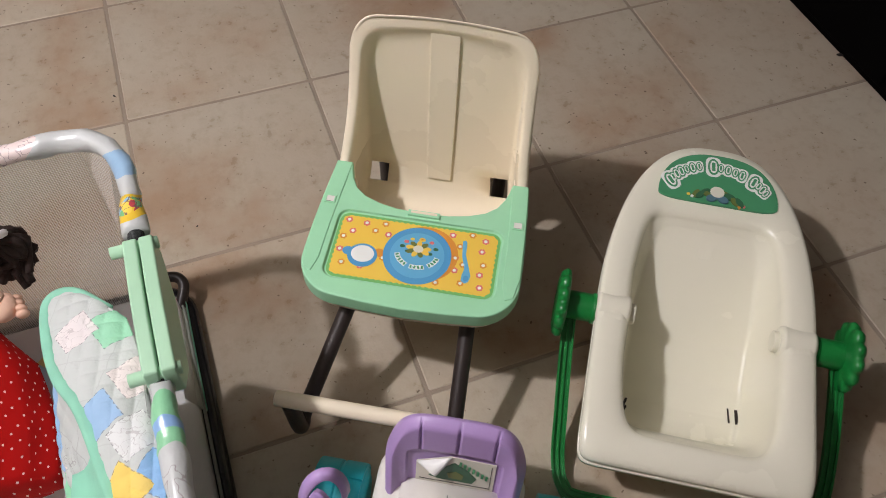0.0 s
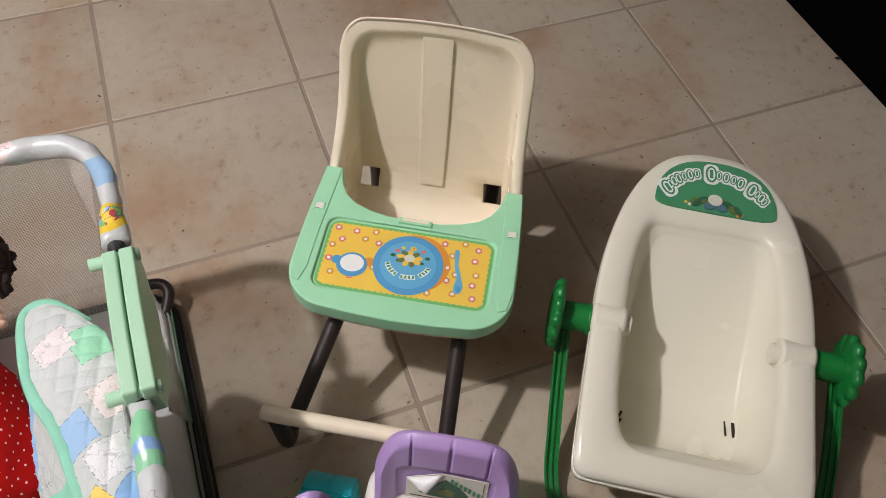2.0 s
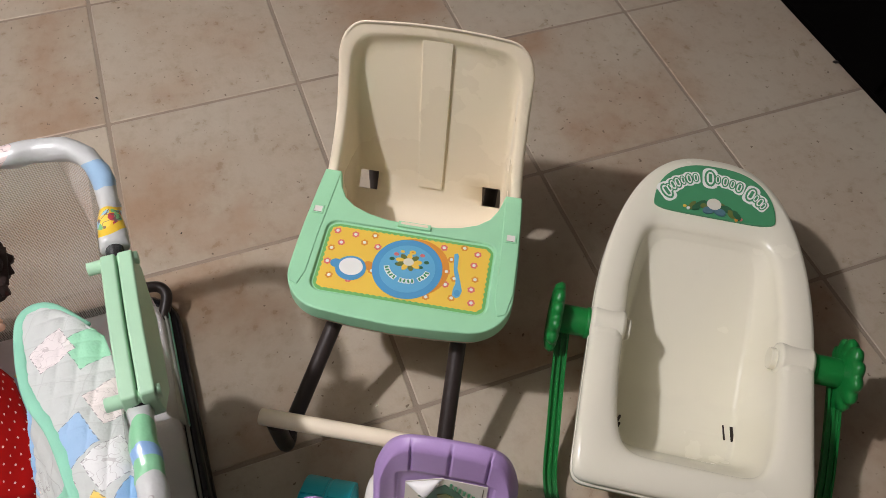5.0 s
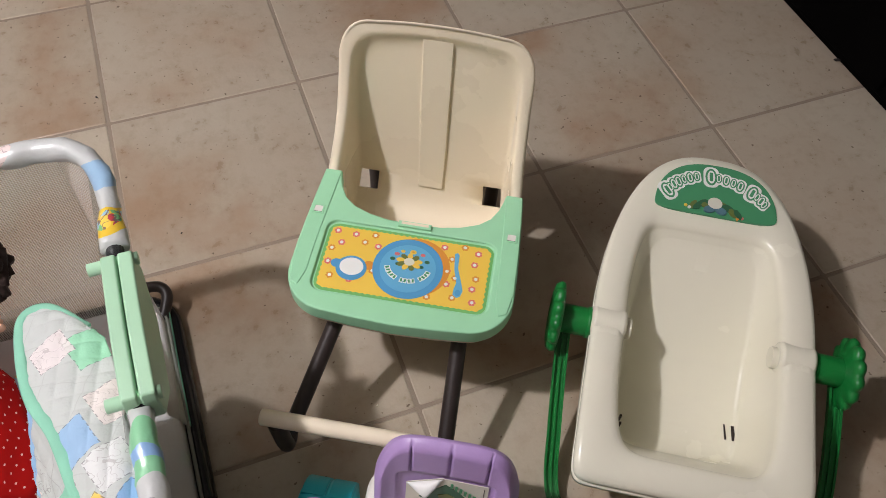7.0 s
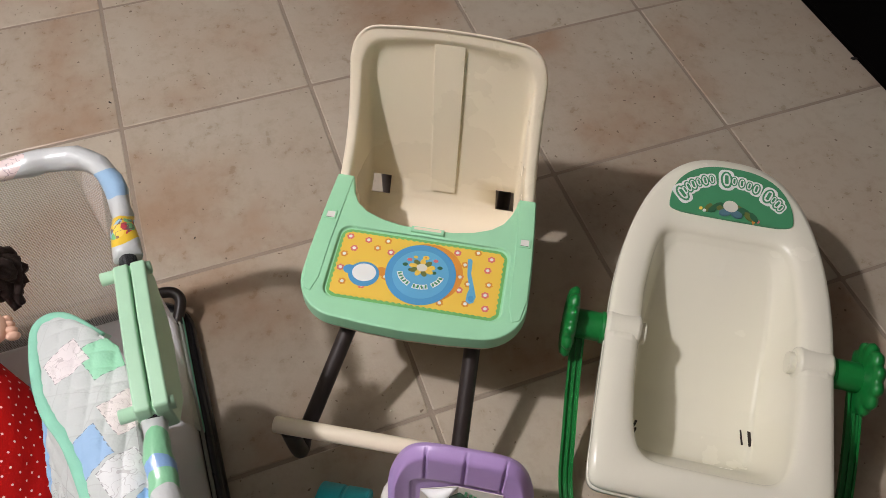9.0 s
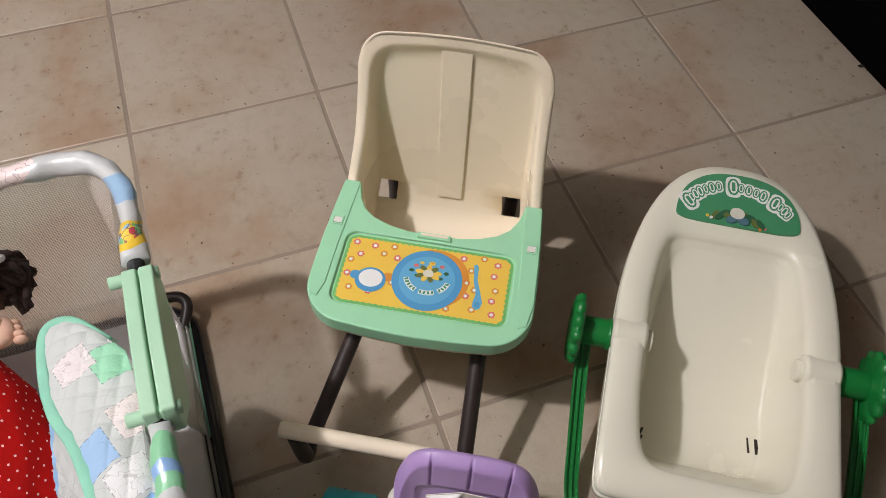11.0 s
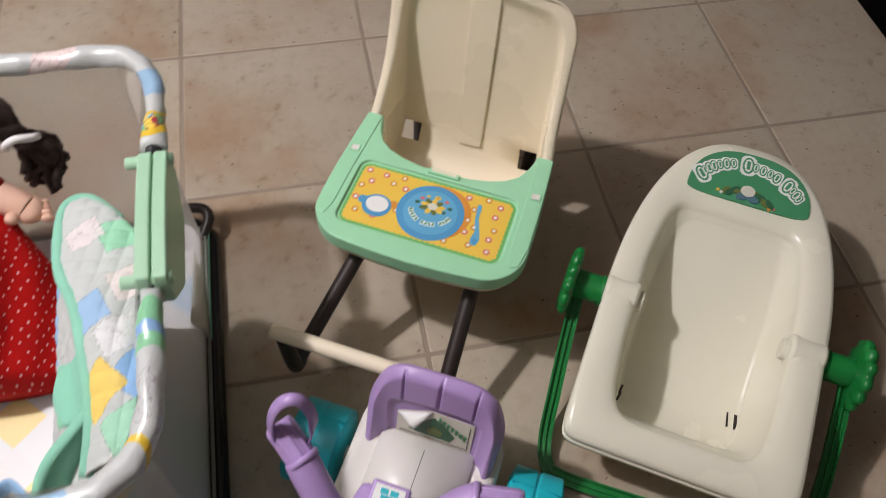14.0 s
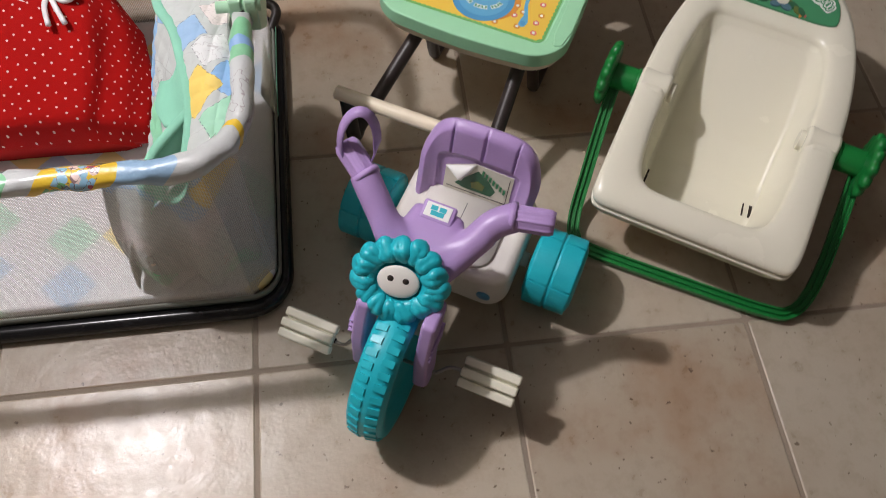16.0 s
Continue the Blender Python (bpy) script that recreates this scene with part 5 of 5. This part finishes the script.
            for j in range(nz + 1):
                s, t = i / nx, j / nz
                p = a.lerp(b, s)
                p.z = lerp(z0, z1, t)
                p += nrm * bulge * math.sin(math.pi * t) * (0.5 + 0.5 * math.sin(math.pi * s))
                row.append((bm.verts.new(p), (s * L, t * (z1 - z0))))
            g.append(row)
        for i in range(nx):
            for j in range(nz):
                q = (g[i][j], g[i + 1][j], g[i + 1][j + 1], g[i][j + 1])
                f = bm.faces.new([v for v, _ in q])
                for lp, (_, c) in zip(f.loops, q):
                    lp[lay].uv = c
        return bm

    for a, b in (((PX0 + 0.01, PY0 + 0.006), (PX1 - 0.05, PY0 + 0.006)), ((PX1 - 0.012, PY0 + 0.05), (PX1 - 0.012, PY1 - 0.05)), ((PX1 - 0.05, PY1 - 0.006), (PX0 + 0.01, PY1 - 0.006)), ((PX0 + 0.01, PY1 - 0.05), (PX0 + 0.01, PY0 + 0.05)),
                 ((PX1 - 0.05, PY0 + 0.006), (PX1 - 0.012, PY0 + 0.05)), ((PX1 - 0.012, PY1 - 0.05), (PX1 - 0.05, PY1 - 0.006))):
        part("net_side", side_net((*a, 0), (*b, 0), 0.035, PZ - 0.008, -0.006), NET, pen, "white net side")
    # hem with stitching at the bottom of the sides
    hem = sweep(bmesh.new(), loop_rect(PX0 + 0.006, PY0 + 0.006, PX1 - 0.008, PY1 - 0.006, 0.05, 0.032, 8), [(-0.002, -0.009), (0.002, -0.009), (0.002, 0.009), (-0.002, 0.009)], closed=True)
    part("hem", hem, material("grey_hem_cloth", srgb(146, 148, 138), 0.85, var=0.1, bump=0.3), pen, "white cloth hem")
    # cloth flap outside the base at the hinged side
    fl = bmesh.new()
    rows = []
    for i in range(15):
        v = lerp(0.672, 0.900, i / 14)
        top = lerp(0.095, 0.042, i / 14)
        rows.append([fl.verts.new((PX1 + lerp(-0.024, -0.004, t) + 0.001 * math.sin(11 * v + 3 * t), v, lerp(top, 0.030, t))) for t in (0, 0.25, 0.5, 0.75, 0.93, 1)])
    for a, b in zip(rows, rows[1:]):
        for j in range(5):
            fl.faces.new((a[j], a[j + 1], b[j + 1], b[j]))
    fo = thick(part("side_flap", fl, material("pale_vinyl_flap", srgb(192, 196, 184), 0.6, var=0.08, bump=0.15), pen, "white vinyl flap with a stitched edge"), 0.002)
    stitch = bmesh.new()
    for k in range(64):
        v = lerp(0.674, 0.898, k / 63)
        block((PX1 - 0.0032 + 0.001 * math.sin(11 * v + 3), v, 0.036), (0.0012, 0.0022, 0.009), stitch)
    part("stitching", stitch, MINT_CLOTH, fo, smooth=False)
    # bent end of the folding frame beside the hinge
    part("frame_tube", tube([(-0.120, 0.936, 0.052), (-0.084, 0.935, 0.052), (-0.066, 0.928, 0.051), (-0.060, 0.912, 0.047), (-0.070, 0.888, 0.037), (-0.082, 0.868, 0.026)], 0.0095, 12), BROWN, pen, "dark bent frame tube")
    # floor pad
    pad = slab(round_rect(PX0 + 0.012, PY0 + 0.012, PX1 - 0.014, PY1 - 0.012, 0.045, 6), 0.030, 0.055)
    lay = pad.loops.layers.uv.verify()
    for f in pad.faces:
        for lp in f.loops:
            lp[lay].uv = (lp.vert.co.x, lp.vert.co.y)
    bevelled(part("floor_pad", pad, PAD, pen, "pastel patchwork vinyl floor pad"), 0.008, 2)
    return pen


playpen()


def quilt():
    """A quilt bunched over the inside of the rail, one mesh with its binding as a part."""
    q = thing("doll_quilt", GRID, "pastel patchwork quilt with mint binding, bunched inside the playpen rail", "quilt")
    bm = bmesh.new()
    lay = bm.loops.layers.uv.verify()

    def sheet(fn, nu, nv, su, sv, off):
        g = [[(bm.verts.new(fn(i / nu, j / nv)), (off + su * i / nu, sv * j / nv)) for j in range(nv + 1)] for i in range(nu + 1)]
        for i in range(nu):
            for j in range(nv):
                c = (g[i][j], g[i + 1][j], g[i + 1][j + 1], g[i][j + 1])
                f = bm.faces.new([v for v, _ in c])
                for lp, (_, uvc) in zip(f.loops, c):
                    lp[lay].uv = uvc
        return g

    def puff(s, t, su, sv):
        return 0.0042 * (abs(math.sin(math.pi * s * su / 0.026)) * abs(math.sin(math.pi * t * sv / 0.026))) ** 0.6

    edge = [(-0.108, 0.668, 0.378), (-0.152, 0.720, 0.364), (-0.185, 0.722, 0.355), (-0.186, 0.66, 0.368), (-0.172, 0.59, 0.388), (-0.146, 0.53, 0.405), (-0.128, 0.45, 0.410), (-0.122, 0.39, 0.400), (-0.132, 0.335, 0.375)]
    root = [(-0.090, 0.645, 0.374), (-0.089, 0.642, 0.382), (-0.086, 0.638, 0.390), (-0.080, 0.61, 0.396), (-0.074, 0.57, 0.402), (-0.070, 0.52, 0.412), (-0.066, 0.45, 0.424), (-0.066, 0.39, 0.426), (-0.080, 0.325, 0.418)]
    E = smooth_path(edge, 6)
    Rt = smooth_path(root, 6)
    n = len(E) - 1

    def flap(s, t):
        i = s * n
        k = min(int(i), n - 1)
        a, b = Rt[k].lerp(Rt[k + 1], i - k), E[k].lerp(E[k + 1], i - k)
        p = a.lerp(b, t)
        squares = 0.0042 * (abs(math.sin(math.pi * (p.y + 0.15 * p.x) / 0.023)) * abs(math.sin(math.pi * (p.x - 0.15 * p.y) / 0.023))) ** 0.55
        p.z += 0.012 * math.sin(math.pi * t) + (squares + 0.005 * noise.noise(p * 24)) * (1 - t ** 8)
        return p

    before = len(bm.faces)
    sheet(flap, 168, 40, 0.42, 0.10, 0)
    bm.faces.ensure_lookup_table()
    for f in bm.faces[before:]:
        for lp in f.loops:
            lp[lay].uv = (lp.vert.co.x + 3.013, lp.vert.co.y)
        f.material_index = 1

    def fall(s, t):
        i = s * n
        k = min(int(i), n - 1)
        b = E[k].lerp(E[k + 1], i - k)
        foot = Vector((lerp(-0.168, -0.280, fixed((s - 0.34) / 0.30, 0, 1)), lerp(0.70, 0.33, s), 0.065))
        p = b.lerp(foot, t)
        p.x -= 0.028 * math.sin(math.pi * t) * s
        p.x += 0.012 * math.sin(9 * s + 3 * t) * t * (1 - t) * 3
        p += Vector((-1, 0, 0.5)) * puff(s, t, 0.42, 0.34) * (1 - (1 - t) ** 12)
        p.z = max(p.z - 0.012 * (1 - t), 0.06)
        return p

    sheet(fall, 128, 96, 0.42, 0.34, 0.9)
    def tail(s, t):
        u = lerp(-0.262, -0.078, s)
        top = 0.30 + 0.06 * s
        z = lerp(top, 0.062, t)
        v = 0.338 - 0.014 * math.sin(math.pi * t) + 0.012 * math.sin(15 * s + 2.2 * t) + 0.03 * (1 - s) * (1 - t) ** 2 + 0.05 * s ** 6
        p = Vector((u + 0.03 * t * (0.5 - s) - 0.02 * math.sin(2.6 * t) * (1 - s), v, z))
        return p - Vector((0, 1, 0)) * puff(s, t, 0.2, 0.28) * 0.6

    sheet(tail, 64, 80, 0.2, 0.28, 1.63)
    body = part("quilted_cloth", bm, [QUILT, QUILT_TOP], q)
    thick(body, 0.003, 0)
    part("binding", sweep(bmesh.new(), [p + Vector((0, 0, 0.002)) for p in E], [(x, y * 0.55) for x, y in circle(0.0074, 10)]), MINT_CLOTH, q, "mint cloth binding")
    # inner turned-up corner: a second bound edge with the mint lining behind it
    A = smooth_path([(-0.124, 0.400, 0.398), (-0.150, 0.381, 0.384), (-0.172, 0.365, 0.370), (-0.187, 0.349, 0.354), (-0.197, 0.333, 0.334)], 5)
    B = smooth_path([(-0.118, 0.388, 0.392), (-0.124, 0.366, 0.372), (-0.130, 0.350, 0.356), (-0.136, 0.335, 0.340), (-0.144, 0.322, 0.325)], 5)
    part("binding", sweep(bmesh.new(), A, [(x, y * 0.6) for x, y in circle(0.0070, 10)]), MINT_CLOTH, q)

    def lining(top, low, sag):
        b = bmesh.new()
        rows = [[b.verts.new(p.lerp(o, t) + Vector((0, 0, -sag * math.sin(math.pi * t)))) for t in (0, 0.2, 0.4, 0.6, 0.8, 1)] for p, o in zip(top, low)]
        for r0, r1 in zip(rows, rows[1:]):
            for j in range(5):
                b.faces.new((r0[j], r0[j + 1], r1[j + 1], r1[j]))
        return thick(part("lining", b, MINT_CLOTH, q, "mint cloth lining"), 0.002)

    lining(A, B, 0.030)
    lining(smooth_path([(-0.138, 0.478, 0.408), (-0.130, 0.440, 0.408), (-0.124, 0.404, 0.400)], 6), smooth_path([(-0.170, 0.474, 0.372), (-0.176, 0.436, 0.366), (-0.160, 0.398, 0.374)], 6), 0.014)
    return q


quilt()


def doll():
    """One mesh: dress, arm, head and yarn hair."""
    bm = bmesh.new()
    lay = bm.loops.layers.uv.verify()

    def tag(faces0, idx):
        for f in bm.faces[faces0:]:
            f.material_index = idx

    # dress: lofted rings from the hem up to the neck
    keys = [(0.0, (-0.425, 0.582, 0.085, 0.168, 0.030)), (0.06, (-0.425, 0.590, 0.115, 0.170, 0.055)), (0.25, (-0.425, 0.655, 0.135, 0.184, 0.075)), (0.5, (-0.422, 0.745, 0.170, 0.172, 0.088)),
            (0.72, (-0.418, 0.815, 0.220, 0.120, 0.080)), (0.86, (-0.415, 0.848, 0.262, 0.090, 0.060)), (1.0, (-0.415, 0.865, 0.295, 0.040, 0.035))]
    n, m = 40, 72
    rings = []
    for i in range(n + 1):
        t = i / n
        cx, cy, cz, rx, rz = along(keys, t)
        ring = []
        for j in range(m):
            a = 2 * math.pi * j / m
            fold = 1 + (1 - t) ** 1.2 * (0.07 * math.sin(7 * a + 2 * t) + 0.045 * math.sin(13 * a + 5 * t)) + 0.012 * math.sin(31 * a) * t
            nx = rx * math.cos(a) * fold
            nz = rz * math.sin(a) * fold
            ring.append(bm.verts.new((cx + nx, cy - 0.25 * nz, max(0.06, cz + nz))))
        rings.append(ring)
    for i in range(n):
        for j in range(m):
            k = (j + 1) % m
            f = bm.faces.new((rings[i][j], rings[i][k], rings[i + 1][k], rings[i + 1][j]))
            for lp, (a, b) in zip(f.loops, ((j, i), (j + 1, i), (j + 1, i + 1), (j, i + 1))):
                lp[lay].uv = (0.9 * a / m, 0.36 * b / n)
    bm.faces.new(rings[0])
    f0 = len(bm.faces)
    bm.faces.ensure_lookup_table()

    def ball(c, r, idx, seg=16):
        k = len(bm.faces)
        bmesh.ops.create_uvsphere(bm, u_segments=seg, v_segments=seg // 2 + 2, radius=1, matrix=Matrix.Translation(c) @ Matrix.Diagonal((*r, 1)))
        bm.faces.ensure_lookup_table()
        for f in bm.faces[k:]:
            f.material_index = idx

    def cord(pts, r, idx, seg=8, steps=5, scale=None):
        k = len(bm.faces)
        sweep(bm, smooth_path(pts, steps), circle(r, seg), scale=scale)
        bm.faces.ensure_lookup_table()
        for f in bm.faces[k:]:
            f.material_index = idx

    # sleeve, arm, mitten hand
    ball((-0.330, 0.838, 0.262), (0.040, 0.034, 0.034), 0)
    cord([(-0.330, 0.838, 0.258), (-0.305, 0.832, 0.252), (-0.280, 0.820, 0.242), (-0.266, 0.812, 0.236)], 0.0215, 1, 14, 6, lambda t: 0.95 + 0.15 * math.sin(math.pi * t))
    ball((-0.264, 0.812, 0.235), (0.022, 0.024, 0.018), 1)
    ball((-0.284, 0.792, 0.244), (0.011, 0.010, 0.010), 1, 10)
    for k in range(4):
        ball((-0.247 + 0.003 * k, 0.824 - 0.010 * k, 0.232), (0.010, 0.0058, 0.0085), 1, 10)
    ball((-0.500, 0.815, 0.225), (0.045, 0.040, 0.036), 0)
    cord([(-0.500, 0.815, 0.220), (-0.54, 0.80, 0.205), (-0.575, 0.78, 0.195)], 0.025, 1, 12, 6)
    # head
    ball((-0.418, 0.862, 0.345), (0.078, 0.068, 0.074), 1, 24)
    ball((-0.418, 0.868, 0.352), (0.084, 0.072, 0.074), 2, 24)
    # yarn bunches
    rnd = random.Random(5)
    for sx in (1, -1):
        for k in range(46):
            j = lambda w: rnd.uniform(-w, w)
            root = (-0.418 + sx * 0.060, 0.868 + j(0.02), 0.375 + j(0.02))
            mid1 = (-0.418 + sx * (0.105 + j(0.016)), 0.865 + j(0.020), 0.402 + j(0.014))
            mid2 = (-0.418 + sx * (0.160 + j(0.014)), 0.855 + j(0.020), 0.385 + j(0.016))
            tie = (-0.418 + sx * (0.182 + j(0.008)), 0.848 + j(0.012), 0.355 + j(0.008))
            low = (-0.418 + sx * (0.200 + j(0.024)), 0.846 + j(0.024), 0.325 + j(0.012))
            end = (-0.418 + sx * (0.196 + j(0.032)), 0.842 + j(0.030), 0.285 + j(0.022))
            cord([root, mid1, mid2, tie, low, end], 0.0062, 2, 6, 4)
        cord([(-0.418 + sx * 0.165, 0.828, 0.352), (-0.418 + sx * 0.172, 0.822, 0.366), (-0.418 + sx * 0.186, 0.824, 0.372), (-0.418 + sx * 0.202, 0.832, 0.364), (-0.418 + sx * 0.206, 0.845, 0.352)], 0.0055, 3, 8)
    for k in range(70):
        a = rnd.uniform(0, 2 * math.pi)
        r1 = rnd.uniform(0.02, 0.07)
        c = Vector((-0.418, 0.868, 0.345))
        cord([c + Vector((r1 * math.cos(a), r1 * math.sin(a) * 0.8, 0.068 - r1 * 0.4)), c + Vector((0.082 * math.cos(a), 0.070 * math.sin(a), 0.02)), c + Vector((0.086 * math.cos(a), 0.074 * math.sin(a), -0.02))], 0.0058, 2, 6, 4)
    # ribbon bow on the dress
    B = Vector((-0.365, 0.760, 0.262))
    for sx in (1, -1):
        cord([B, B + Vector((sx * 0.022, -0.006, 0.014)), B + Vector((sx * 0.042, -0.014, 0.004)), B + Vector((sx * 0.022, -0.018, -0.003)), B + Vector((0, -0.002, 0))], 0.0045, 3, 8)
    cord([B, B + Vector((0.012, -0.030, 0.000)), B + Vector((0.026, -0.058, -0.012))], 0.0045, 3, 8)
    cord([B, B + Vector((-0.004, -0.030, 0.000)), B + Vector((0.002, -0.062, -0.010))], 0.0045, 3, 8)
    ob = part("rag_doll", bm, [DRESS, SKIN, HAIR, RIBBON])
    ob.matrix_world = GRID @ pose(-0.022, 0.012, 0.0)
    return tagged(ob, "cloth doll in a red dotted dress with dark yarn hair", "doll")


doll()

# ---- crumbs on the floor ----
for k, (x, y, s) in enumerate(((0.900, 1.589, 0.007), (-0.454, 0.971, 0.0022), (-0.72, 1.30, 0.0035), (-0.05, 0.66, 0.002))):
    b = bmesh.new()
    bmesh.ops.create_icosphere(b, subdivisions=2, radius=s, matrix=Matrix.Translation((0, 0, s * 0.35)) @ Matrix.Rotation(k * 1.3, 4, "Z") @ Matrix.Diagonal((1.3, 0.6, 0.35, 1)))
    for v in b.verts:
        v.co += noise.noise_vector(v.co * 300 + Vector((k, 0, 0))) * s * 0.25
    c = part("crumb", b, SPECK if k < 3 else STICKER)
    c.location = (x, y, 0.001)
    tagged(c, "tiny crumb of dirt lying on the tiles", "crumb", group="crumbs")

# ---- floor tiles ----
ou = ORIGIN[0] * math.cos(radians(TURN)) + ORIGIN[1] * math.sin(radians(TURN))
ov = -ORIGIN[0] * math.sin(radians(TURN)) + ORIGIN[1] * math.cos(radians(TURN))
rnd = random.Random(3)
tile_meshes = []
for k in range(4):
    b = bmesh.new()
    h = TILE_SIDE / 2 - 0.0024
    levels = []
    for inset, z in ((0.0, -0.0040), (0.0006, -0.0022), (0.0018, -0.0008), (0.0034, 0.0)):
        ring = []
        for x, y in round_rect(-h + inset, -h + inset, h - inset, h - inset, 0.004, 2):
            wob = 0.0005 * noise.noise(Vector((x * 40 + 9 * k, y * 40, k)))
            ring.append(b.verts.new((x + wob, y - wob, z)))
        levels.append(ring)
    for p, q in zip(levels, levels[1:]):
        for i in range(len(p)):
            j = (i + 1) % len(p)
            b.faces.new((p[i], p[j], q[j], q[i]))
    b.faces.new(levels[-1])
    o = part("tile", b, TILE, smooth=False)
    tile_meshes.append(o.data)
    bpy.data.objects.remove(o)
i0, i1 = math.ceil((u0 - ou) / TILE_SIDE), math.floor((u1 - ou) / TILE_SIDE)
j0, j1 = math.ceil((v0 - ov) / TILE_SIDE), math.floor((v1 - ov) / TILE_SIDE)
for i in range(i0, i1):
    for j in range(j0, j1):
        t = new("tile", tile_meshes[rnd.randrange(4)])
        t.parent = floor
        t.location = (ou + (i + 0.5) * TILE_SIDE, ov + (j + 0.5) * TILE_SIDE, rnd.uniform(-0.0004, 0.0))
        t.rotation_euler = (rnd.uniform(-0.0008, 0.0008), rnd.uniform(-0.0008, 0.0008), math.pi / 2 * rnd.randrange(4))
